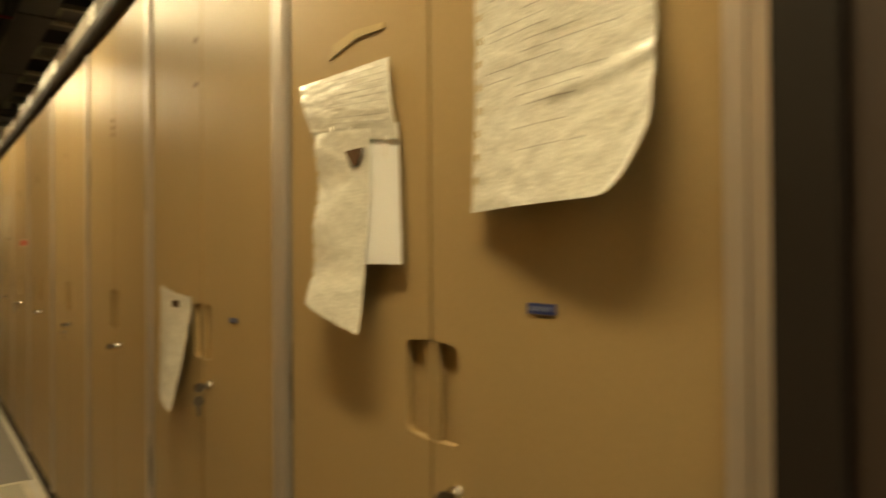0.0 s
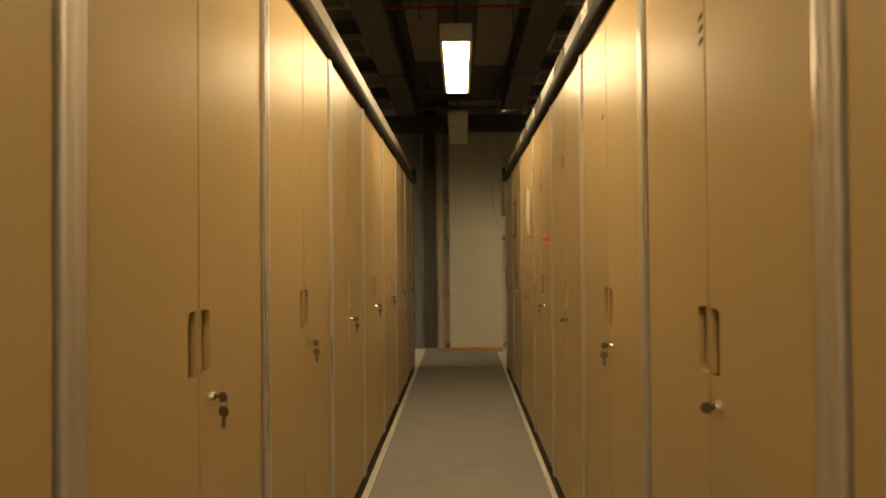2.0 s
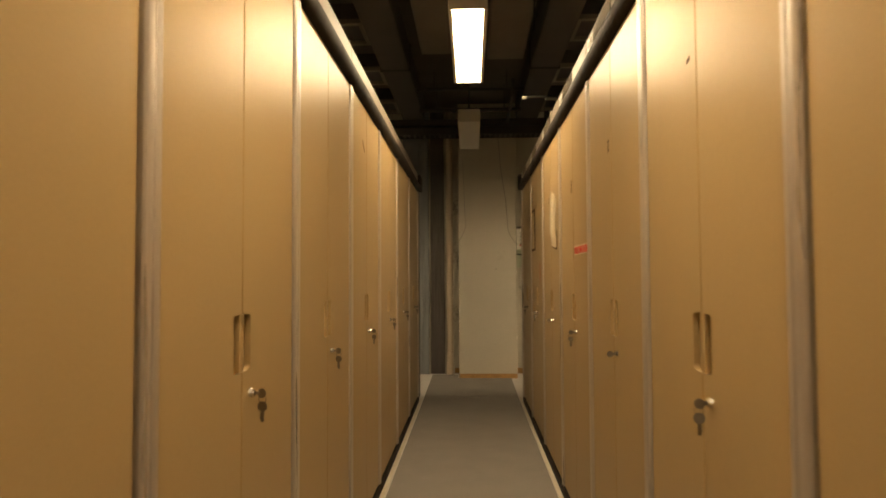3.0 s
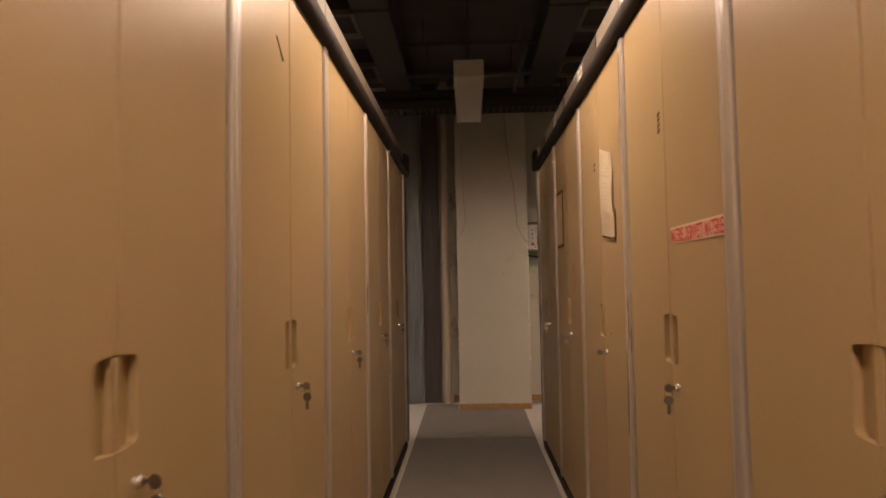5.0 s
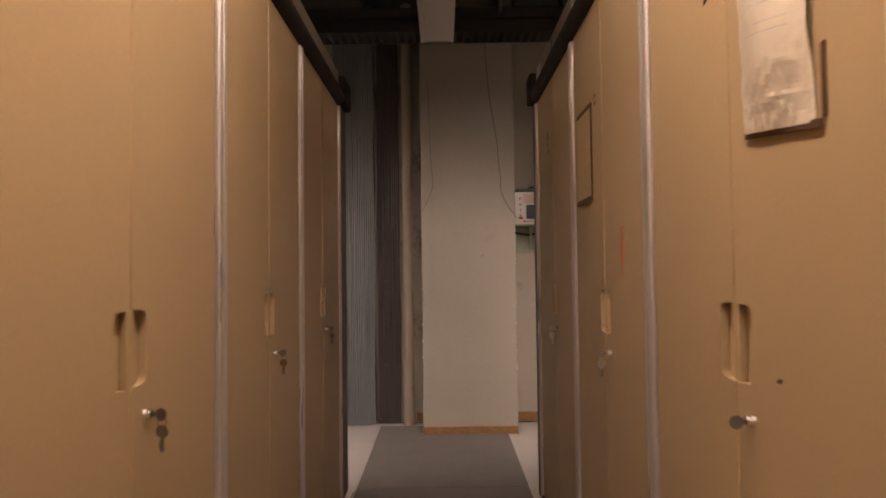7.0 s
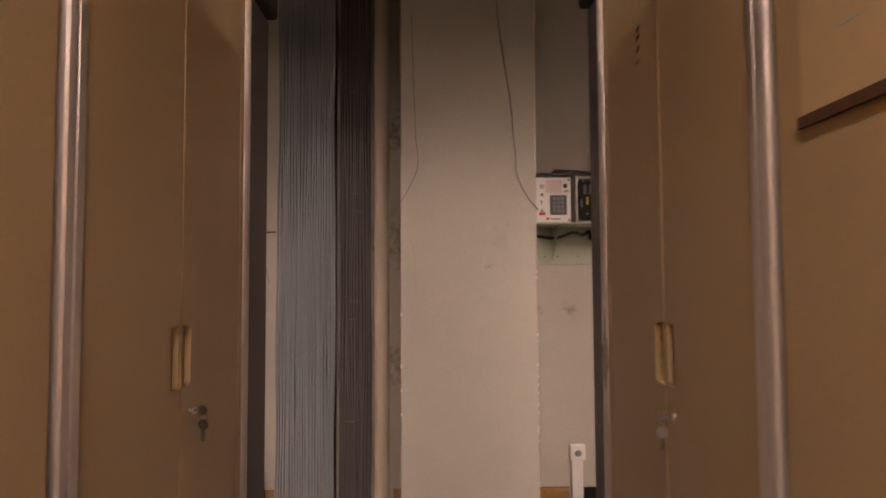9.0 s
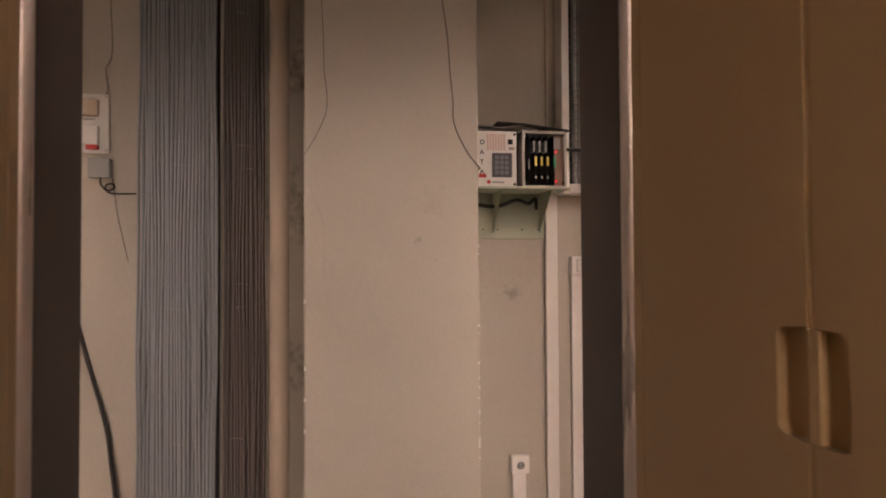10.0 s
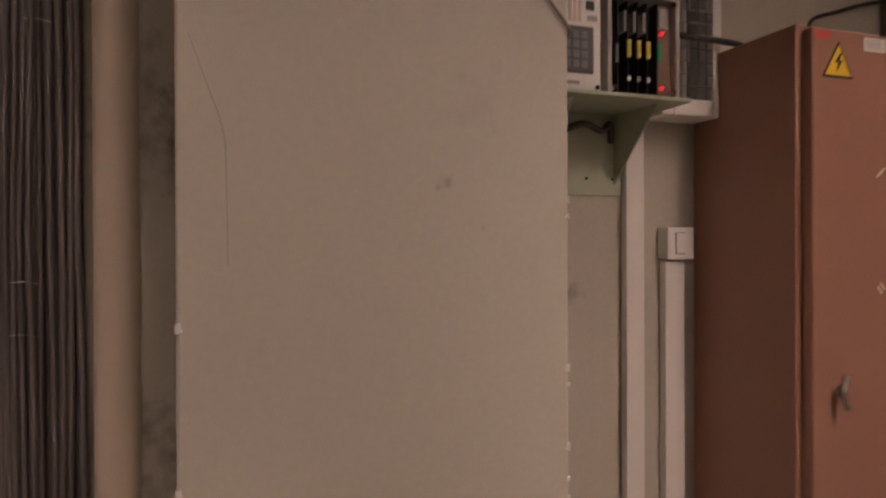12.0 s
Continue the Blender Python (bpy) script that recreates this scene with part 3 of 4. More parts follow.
def end_panel(s, y, far):
    """The dark panel that closes a row, with its own cover strip."""
    o = thing("end_panel", pose(s * FACE, y, 0, 0, 0, -90 * s), "dark brown panel closing the end of the cabinet row", "panel", "row end panels")
    away = -s if far else s
    lo, hi = sorted((away * (0.040 if far else 0.056), away * ((0.170 if s == 1 else 0.265) if far else 0.255)))
    if far and s == 1:
        a, b = sorted((away * 0.1705, away * 0.445))
        part("rear_board", box((a, 0.068, 0.0), (b, DEPTH, TOP + 0.02), 0.006, 2), ENDP, o)
    part("board", box((lo, -0.003, 0.0), (hi, DEPTH, TOP + 0.02), 0.006, 2), ENDP, o)
    part("top_rail", box((lo, -0.034, TOP + 0.021), (hi, 0.05, TOP + 0.17), 0.012, 2), DARK, o)
    if far:
        prof = [(-0.019, 0.030)] + [(-0.019 * math.cos(radians(a)), 0.001 - 0.013 * math.sin(radians(a))) for a in range(0, 181, 15)] + [(0.019, 0.030)]
        c = away * 0.020
        part("cover_strip", prism([(c + a, b) for a, b in prof], 0.0, TOP - 0.002, "z"), ALU, o, "rounded aluminium cover strip", True)
        lo2, hi2 = sorted((away * -0.034, away * 0.0008))
        part("filler", box((lo2, 0.0, 0.047), (hi2, 0.040, TOP), 0.002), DOOR, o, "tan filler strip")
        part("slot", box((lo + 0.08, -0.0042, 0.105), (lo + 0.096, -0.0032, 0.150)), BLACK, o)
    else:
        lo2, hi2 = sorted((away * 0.004, away * 0.0555))
        part("filler", box((lo2, -0.0135, 0.0), (hi2, 0.045, TOP), 0.002), DARK, o)


for s in (-1, 1):
    end_panel(s, ROW_END, True)
    end_panel(s, ROW_START, False)


# ---- what is stuck on the doors of the east row ----
def east_leaf(y):
    """The door leaf of the east row at that place along it."""
    k = min(COUNT - 1, max(0, int((y - ROW_START) / PITCH)))
    o = EASTS[k - 1]
    near = y < SEAM + k * PITCH
    leaf = [c for c in o.children if c.name.startswith("door")]
    leaf.sort(key=lambda c: sum(v.co.x for v in c.data.vertices))
    return leaf[1 if near else 0], Matrix.Translation((FACE, SEAM + k * PITCH, 0)) @ Matrix.Rotation(radians(-90), 4, "Z")


def stick(name, bm_world, material, y, label=""):
    """Fixes a mesh given in world places to the door leaf at y."""
    leaf, m = east_leaf(y)
    bm_world.transform(m.inverted())
    return part(name, bm_world, material, leaf, label)


def marks():
    rows = ((1.81, (1.770, 1.660)), (2.703, (1.715, 1.690, 1.665)), (3.650, (1.708,)), (4.56, (1.70, 1.684, 1.668)), (5.470, (1.680, 1.664, 1.648, 1.632)),
            (6.425, (1.705, 1.685)), (7.335, (1.745, 1.722)), (8.30, (1.82, 1.80, 1.77, 1.74)))
    for y, zs in rows:
        for z in zs:
            bm = prism([(y - 0.010, z - 0.002), (y + 0.010, z - 0.007), (y + 0.010, z + 0.002), (y - 0.010, z + 0.007)], FACE - 0.0016, FACE - 0.0002, "x")
            stick("code_mark", bm, BROWNTAPE, y, "small dark code mark")
    for y, z, w in ((0.654, 1.178, 0.042), (1.567, 1.098, 0.046)):
        stick("label_strip", box((FACE - 0.0018, y - w / 2, z - 0.006), (FACE - 0.0002, y + w / 2, z + 0.006)), BLUE, y, "blue embossed label strip")
        for i in range(5):
            yy = y - w * 0.36 + i * w * 0.16
            stick("print_bar", box((FACE - 0.0024, yy, z - 0.0025), (FACE - 0.0019, yy + w * 0.11, z + 0.0025)), BLUEINK, y)
    stick("tape", prism([(7.024, 1.305), (7.052, 1.305), (7.054, 1.20), (7.050, 1.18), (7.044, 1.155), (7.036, 1.182), (7.026, 1.19)], FACE - 0.0022, FACE - 0.0002, "x"), REDTAPE, 7.04, "torn strip of red-brown tape")
    stick("scratch_mark", prism([(6.180, 1.016), (6.185, 1.012), (6.196, 1.009), (6.195, 1.013), (6.187, 1.018)], FACE - 0.0016, FACE - 0.0002, "x"), BROWNTAPE, 6.188)
    stick("tape", prism([(1.126, 1.562), (1.114, 1.583), (1.05, 1.590), (0.968, 1.580), (0.965, 1.570), (1.04, 1.576), (1.09, 1.567)],
                        FACE - 0.0030, FACE - 0.0002, "x"), KRAFT, 1.05, "curled scrap of brown tape")


marks()


def warning_tape():
    """The cream tape with red words on one door."""
    y0, y1, z0, z1 = 5.388, 5.002, 1.309, 1.353
    leaf, m = east_leaf(5.2)
    bm = box((FACE - 0.0016, y1, z0), (FACE - 0.0002, y0, z1))
    bm.transform(m.inverted())
    t = part("word_tape", bm, TAPE, leaf, "cream tape with bold red capital words")
    top = SEAM + 5 * PITCH
    x0 = top - y0
    for text, x, w in (("MATERIEL", x0 + 0.003, 0.108), ("DESINVESTI", x0 + 0.118, 0.126), ("MATERIEL", x0 + 0.256, 0.126)):
        cu = letters(text, 0.034, RED, leaf, Matrix.Translation((x, -0.0022, z0 + 0.0045)), width=w)
        cu.data.name = "words"
    return t


warning_tape()


def sheet(corners, bulge, nu=14, nv=18, thick=0.0008, crumple=0.0, seed=1, rise=lambda u, v: 0.0):
    """A hanging sheet: corners (top far, top near, bottom near, bottom far) in the world; bulge(u, v) in metres out from the door; u runs
    from the far edge to the near one, v from the top down."""
    a, b, c, d = [Vector(p) for p in corners]
    bm = bmesh.new()

    def at(u, v, lift=0.0):
        p = a.lerp(b, u).lerp(d.lerp(c, u), v)
        w = crumple * (noise.noise(Vector((u * 5 + seed, v * 7, seed * 3.1))) * 0.7 + 0.5 * noise.noise(Vector((u * 15, v * 20 + seed, 2.0))))
        fold = 1.0 - abs(noise.noise(Vector((u * 3.0 + v * 2.0 + seed, v * 9.0, seed * 1.7)))) * 2.2
        w += crumple * (0.45 * max(0.0, fold) ** 4 + 0.12 * noise.noise(Vector((u * 24, v * 44 + seed, 5.0))))
        p.x -= bulge(u, v) + w + lift
        p.z += rise(u, v)
        p.x = min(p.x, FACE - 0.0012)
        return p
    front = [[bm.verts.new(at(i / nu, j / nv, thick)) for i in range(nu + 1)] for j in range(nv + 1)]
    back = [[bm.verts.new(at(i / nu, j / nv)) for i in range(nu + 1)] for j in range(nv + 1)]
    for j in range(nv):
        for i in range(nu):
            bm.faces.new((front[j][i], front[j][i + 1], front[j + 1][i + 1], front[j + 1][i]))
            bm.faces.new((back[j][i + 1], back[j][i], back[j + 1][i], back[j + 1][i + 1]))
    rim = [(0, i) for i in range(nu)] + [(j, nu) for j in range(nv)] + [(nv, i) for i in range(nu, 0, -1)] + [(j, 0) for j in range(nv, 0, -1)]
    for (j, i), (q, p) in zip(rim, rim[1:] + rim[:1]):
        bm.faces.new((front[j][i], front[q][p], back[q][p], back[j][i]))
    return bm, at


def bars(at, rows, off=0.0014):
    """Printed lines on a sheet, from (u0, u1, v, height): one piece a line."""
    out = []
    for u0, u1, v, h in rows:
        bm = bmesh.new()
        k = 6
        top = [bm.verts.new(at(u0 + (u1 - u0) * i / k, v, off)) for i in range(k + 1)]
        low = [bm.verts.new(at(u0 + (u1 - u0) * i / k, v + h, off)) for i in range(k + 1)]
        for i in range(k):
            bm.faces.new((top[i], top[i + 1], low[i + 1], low[i]))
        out.append(("print_line", bm, INK, ""))
    return out


def holes_of(at, u, v0, step, count=9):
    """A row of punch holes along a sheet's edge: one piece a hole."""
    out = []
    for i in range(count):
        p = at(u, v0 + i * step, 0.0016)
        out.append(("punch_hole", box((p.x - 0.0004, p.y - 0.003, p.z - 0.004), (p.x, p.y + 0.003, p.z + 0.004)), KRAFT, ""))
    return out


def paper(label, place, pieces, smooth=True):
    o = thing("paper_sheet", place, label, "paper", "papers taped to the doors")
    back = Matrix.Translation(place).inverted()
    for name, bm, m, lab in pieces:
        bm.transform(back)
        part(name, bm, m, o, lab, smooth)
    return o


def papers():
    rnd = random.Random(7)
    F = FACE - 0.002
    # large sheet whose lower corner curls off the door
    bm, at = sheet([(F, 0.752, 1.66), (F, 0.512, 1.66), (F, 0.488, 1.292), (F, 0.752, 1.288)],
                   lambda u, v: 0.006 + 0.055 * max(0, v - 0.45) ** 1.6 * (0.35 + 1.3 * u) + 0.012 * v * math.sin(u * 3.1) + 0.0035 * math.exp(-((v - 0.72 + 0.06 * u) / 0.022) ** 2) * min(1.0, max(0.0, u - 0.35) * 4), 44, 64, crumple=0.003, seed=3, rise=lambda u, v: 0.055 * max(0.0, (u - 0.78) / 0.22) ** 2 * v ** 5)
    lines = []
    for i in range(26):
        v = 0.04 + i * 0.033
        if rnd.random() < 0.75:
            u0 = rnd.choice((0.10, 0.30, 0.34))
            lines.append((u0, u0 + rnd.uniform(0.15, 0.55), v, 0.0035))
    holes = holes_of(at, 0.035, 0.30, 0.075)
    paper("creased printed sheet in a clear sleeve, curling away from the door", (F, 0.63, 1.66),
          [("sheet", bm, PAPER, ""), *bars(at, lines), *holes])
    # double sheet, folded over and slipped sideways
    bm, at = sheet([(F, 1.222, 1.536), (F, 0.945, 1.523), (F, 0.915, 1.400), (F, 1.160, 1.434)], lambda u, v: 0.005 + 0.010 * math.sin(v * 2.6) * (1 - 0.4 * u), 40, 32, crumple=0.002, seed=5)
    lines = [(0.30, 0.95, 0.08 + i * 0.085, 0.010) for i in range(9) if rnd.random() < 0.85]
    bm2, at2 = sheet([(F, 1.152, 1.440), (F, 0.985, 1.425), (F, 0.975, 1.124), (F, 1.135, 1.160)], lambda u, v: 0.012 + 0.028 * v * v + 0.008 * math.sin(u * 3.1) + 0.004 * math.sin(v * 14 + u * 2) * (1 - u), 36, 60, crumple=0.002, seed=8)
    bm3, _ = sheet([(F, 1.05, 1.430), (F, 0.922, 1.425), (F, 0.905, 1.225), (F, 1.045, 1.225)], lambda u, v: 0.004 + 0.022 * v * (1 - 0.7 * u), 8, 10, crumple=0.001, seed=9)
    p = at2(0.80, 0.13, 0.002)
    hole = prism([(p.y + 0.024, p.z + 0.008), (p.y - 0.026, p.z + 0.008), (p.y - 0.010, p.z - 0.016), (p.y + 0.004, p.z - 0.018)], p.x - 0.0030, p.x, "x")
    t1 = at(0.04, 0.95, 0.002)
    # white tape ends that also stand for glints on the clear sleeve
    bits = []
    for dy, dz in ((-0.062, -0.008), (-0.100, -0.024), (-0.122, -0.018)):
        bits.append(box((t1.x - 0.006, t1.y + dy - 0.003, t1.z + dz - 0.013), (t1.x - 0.005, t1.y + dy + 0.003, t1.z + dz + 0.013)))
    bits.append(box((F - 0.024, 0.922, 1.375), (F - 0.023, 0.928, 1.405)))
    holes = holes_of(at2, 0.03, 0.15, 0.085)
    paper("folded printed sheets hanging crooked in a torn sleeve", (F, 1.07, 1.55),
          [("upper_sheet", bm, PAPER, ""), *bars(at, lines), ("lower_sheet", bm2, PAPER, ""),
           ("back_sheet", bm3, PAPERBACK, "plain white sheet"), ("punched_slot", hole, BROWNTAPE, "dark torn slot"), *[("tape_end", b, WHITECARD, "white tape end, also standing for a glint on the sleeve") for b in bits],
           *holes])
    # narrow sheet low on the next cabinet
    bm, at = sheet([(F, 2.092, 1.160), (F, 1.824, 1.136), (F, 1.852, 0.855), (F, 2.06, 0.888)], lambda u, v: 0.006 + 0.045 * v ** 1.5 * (0.3 + 0.7 * u) + 0.010 * math.sin(u * 3.1), 30, 44, crumple=0.0025, seed=12)
    p = at(0.66, 0.10, 0.002)
    slot = box((p.x - 0.0006, p.y - 0.028, p.z - 0.009), (p.x, p.y + 0.028, p.z + 0.009))
    holes = holes_of(at, 0.045, 0.12, 0.09)
    paper("blank sheet in a clear sleeve with a dark slot", (F, 1.97, 1.16),
          [("sheet", bm, PAPER, ""), ("punched_slot", slot, BROWNTAPE, "dark slot"), *holes])
    # aged sheet rolled up against its brown tape frame
    bm, at = sheet([(F, 6.290, 1.747), (F, 6.082, 1.694), (F, 6.066, 1.374), (F, 6.268, 1.398)],
                   lambda u, v: 0.003 + 0.020 * max(0.0, math.sin(math.pi * u)) * math.sin(math.pi * (0.10 + 0.80 * v)) + 0.004 * u * math.sin(v * 9 + u * 3), 30, 50, crumple=0.003, seed=15)
    lines = [(0.25 + 0.1 * (i % 2), 0.85, 0.20 + i * 0.045, 0.006) for i in range(9) if i not in (3, 6)]
    o = paper("yellowed printed sheet peeling off the door inside brown tape", (F, 6.19, 1.75),
              [("sheet", bm, AGED, ""), *bars(at, lines),
               ("lower_tape", prism([(6.050, 1.364), (6.268, 1.390), (6.270, 1.400), (6.052, 1.376)], F - 0.004, F + 0.0012, "x"), BROWNTAPE, "dark brown tape"),
               ("side_tape", box((F - 0.001, 6.044, 1.378), (F + 0.0014, 6.054, 1.476), 0.0003), BROWNTAPE, "dark brown tape")], False)
    # flat sheet in a brown tape frame on the cabinet beyond
    o = thing("paper_sheet", (F, 7.495, 1.578), "tan sheet framed in brown tape, flat on the door", "paper", "papers taped to the doors")
    part("sheet", box((-0.001, -0.108, -0.158), (0.0012, 0.108, 0.158)), KRAFTLIGHT, o)
    for a, b in (((-0.003, -0.112, 0.146), (0.0012, 0.112, 0.160)), ((-0.006, -0.112, -0.166), (0.0012, 0.112, -0.150)), ((-0.003, -0.112, -0.149), (0.0012, -0.100, 0.145))):
        part("tape_edge", box(a, b, 0.0006), BROWNTAPE, o, "dark brown tape")
    for z in (0.02, 0.05, -0.06):
        part("print_bar", box((-0.0018, -0.02, z), (-0.0011, 0.03, z + 0.004)), INK, o)


KRAFTLIGHT = mat("tan_sheet", (0.46, 0.33, 0.17), 0.5, var=0.10, scale=9, bump=0.1, bscale=60)
papers()

# dark slanted strip on one western door, and the lever with a white tip over the eastern rail
tagged(finish("tape_strip", prism([(5.290, 1.872), (5.304, 1.868), (5.362, 1.826), (5.350, 1.822)], -FACE + 0.0002, -FACE + 0.0018, "x"), BROWNTAPE),
       "dark slanted strip of tape stuck on a cabinet door", "tape")
lever = thing("lever", (0.5, 5.92, 2.236), "thin dark lever with a white tip over the top rail", "lever")
part("arm", tube([(0.08, 0, -0.010), (0.0, 0, 0.0), (-0.10, -0.01, 0.004), (-0.17, -0.015, -0.004)], 0.006, 8, 4), BLACK, lever, smooth=True)
part("tip", rod((-0.168, -0.015, -0.004), (-0.192, -0.016, -0.006), 0.008, 10), WHITEPL, lever, "white tip", True)


# ---- end wall: west of the pillar ----
def cables(name, label, count, x0, x1, y_mid, sag, r, material, seed, back):
    o = thing(name, ((x0 + x1) / 2, y_mid, 0), label, "cables", "cable bundles on the end wall")
    rnd = random.Random(seed)
    cx = (x0 + x1) / 2
    for row in range(2):
        n = count if row == 0 else count - 1
        for i in range(n):
            f = (i + 0.5 + 0.5 * row) / count
            x = x0 + (x1 - x0) * f - cx
            y = sag * (2 * f - 1) ** 2 + row * r * 2.3
            wob = [rnd.uniform(-1, 1) for _ in range(9)]
            clump = [noise.noise(Vector((f * 7 + seed, j * 0.55, 3.3))) for j in range(9)]
            out = rnd.uniform(-0.6, 0.9) * r
            pts = []
            for j in range(9):
                z = 0.007 + (CEIL - 0.01) * j / 8
                pinch = 0.985 if j % 2 else 1.0
                pts.append((x * pinch + wob[j] * r * 0.38 + clump[j] * r * 1.5, y + out + wob[(j + 3) % 9] * r * 0.5, z))
            part("cable", tube(pts, r * rnd.uniform(0.74, 0.90), 9, 3), material, o, smooth=True)
    for z in (0.46, 1.02, 1.12, 1.62, 1.72, 2.3):
        k = rnd.uniform(0.2, 0.5)
        a, b = x0 - cx + (x1 - x0) * k, x0 - cx + (x1 - x0) * (k + 0.28)
        fa, fb = 2 * k - 1, 2 * (k + 0.28) - 1
        pts = [(a, sag * fa ** 2 - r * 1.05, z), ((a + b) / 2, sag * ((fa + fb) / 2) ** 2 - r * 1.15, z + 0.002), (b, sag * fb ** 2 - r * 1.05, z - 0.003)]
        part("cable_tie", tube(pts, 0.0013, 5, 3), TIE, o, "clear cable tie")
    # added dark sheet that puts deep shade into the gaps between cables
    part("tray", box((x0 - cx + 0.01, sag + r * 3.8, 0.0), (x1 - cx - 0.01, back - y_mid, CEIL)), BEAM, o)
    return o


cables("cable_bundle", "wide bundle of grey cables rising up the wall", 23, -0.838, -0.512, 10.405, 0.030, 0.0079, GREYCABLE, 21, WALL_Y - 0.002)
cables("cable_bundle", "narrower bundle of dark brown-grey cables rising up the wall", 12, -0.498, -0.322, 10.47, 0.008, 0.0076, BROWNCABLE, 22, WALL_Y - 0.002)

pipe = thing("drain_pipe", (-0.255, 10.435, 0), "cream painted round pipe beside the pillar", "pipe")
part("pipe_run", rod((0, 0, 0.0), (0, 0, CEIL), 0.041, 28), PIPE, pipe, smooth=True)
for z in (0.47, 1.95):
    part("sleeve", rod((0, 0, z), (0, 0, z + 0.06), 0.0435, 28), PIPE, pipe, smooth=True)
for z in (0.8, 2.4):
    part("bracket", box((-0.012, 0.04, z), (0.012, WALL_Y - 10.435 - 0.001, z + 0.025)), DUCT, pipe)


def switch_plate():
    o = thing("switch_plate", (-1.15, WALL_Y, 1.815), "pale panel on the wall carrying four switch modules", "switch panel")
    part("plate", box((-0.19, -0.014, -0.128), (0.168, -0.0005, 0.130), 0.004, 2), WHITEPL, o)
    m = part("module", box((-0.066, -0.044, 0.030), (0.034, -0.0145, 0.100), 0.004, 2), GREYPL, o, "grey module with a round dial")
    part("dial", rod((-0.020, -0.048, 0.066), (-0.020, -0.044, 0.066), 0.017, 20), WHITEPL, m, "white round dial", True)
    part("dial_mark", rod((-0.020, -0.0495, 0.066), (-0.020, -0.048, 0.066), 0.006, 12), GREYPL, m)
    part("module", box((0.048, -0.044, 0.033), (0.128, -0.0145, 0.102), 0.004, 2), BEIGEPL, o, "beige module")
    m = part("module", box((-0.110, -0.044, -0.084), (0.024, -0.0145, -0.012), 0.004, 2), BROWNPL, o, "brown module")
    part("screw", rod((-0.052, -0.046, -0.045), (-0.052, -0.044, -0.045), 0.005, 10), BLACK, m)
    part("module", box((0.044, -0.044, -0.094), (0.130, -0.0145, -0.012), 0.004, 2), WHITEPL, o, "white module")
    part("tag", box((0.082, -0.040, -0.112), (0.128, -0.0146, -0.0945), 0.001), RED, o, "red tag")
    for x, z in ((0.156, 0.117), (0.156, -0.115), (-0.176, 0.117), (-0.176, -0.115)):
        part("screw", rod((x, -0.0155, z), (x, -0.0138, z), 0.004, 8), GREYPL, o)
    for x0, x1, z in ((-0.05, 0.02, 0.018), (0.06, 0.11, 0.016), (-0.05, 0.01, -0.098)):
        part("print_bar", box((x0, -0.0148, z), (x1, -0.0141, z + 0.006)), INK, o)
    j = thing("junction_box", (-1.015, WALL_Y, 1.625), "small grey junction box with a looped wire", "junction box")
    part("case", box((-0.045, -0.042, -0.043), (0.044, -0.0005, 0.038), 0.004, 2), GREYPL, j)
    part("wire", tube([(0.0, -0.02, -0.043), (0.004, -0.022, -0.075), (0.03, -0.022, -0.100), (0.058, -0.018, -0.085), (0.044, -0.02, -0.068), (0.022, -0.022, -0.080),
                       (0.035, -0.024, -0.108), (0.08, -0.03, -0.114), (0.155, -0.06, -0.116)], 0.004, 7, 5), BLACKCABLE, j, smooth=True)
    tagged(finish("black_cable", tube([(-1.38, WALL_Y - 0.012, 2.3), (-1.31, WALL_Y - 0.012, 1.85), (-1.226, WALL_Y - 0.014, 1.453), (-1.195, WALL_Y - 0.014, 1.31), (-1.146, WALL_Y - 0.014, 1.141), (-1.09, WALL_Y - 0.016, 0.91),
                                       (-1.041, WALL_Y - 0.016, 0.724), (-0.985, WALL_Y - 0.02, 0.52), (-0.960, WALL_Y - 0.03, 0.36), (-0.93, WALL_Y - 0.05, 0.17), (-0.90, WALL_Y - 0.09, 0.012)], 0.0095, 10, 5), BLACKCABLE, smooth=True),
           "thick black cable sagging down the wall", "cable")
    tagged(finish("thin_wire", tube([(-0.985, WALL_Y - 0.003, 2.40), (-0.975, WALL_Y - 0.003, 2.13), (-1.0, WALL_Y - 0.003, 2.06), (-0.99, WALL_Y - 0.003, 1.97), (-1.0, WALL_Y - 0.003, 1.946)], 0.0022, 6, 5), THIN, smooth=True),
           "thin wire running down to the switch panel", "wire")
    tagged(finish("thin_wire", tube([(-0.97, WALL_Y - 0.003, 1.58), (-0.955, WALL_Y - 0.003, 1.46), (-0.945, WALL_Y - 0.003, 1.40), (-0.93, WALL_Y - 0.003, 1.33), (-0.905, WALL_Y - 0.003, 1.22)], 0.002, 6, 5), THIN, smooth=True),
           "thin wire trailing down the wall", "wire")


switch_plate()

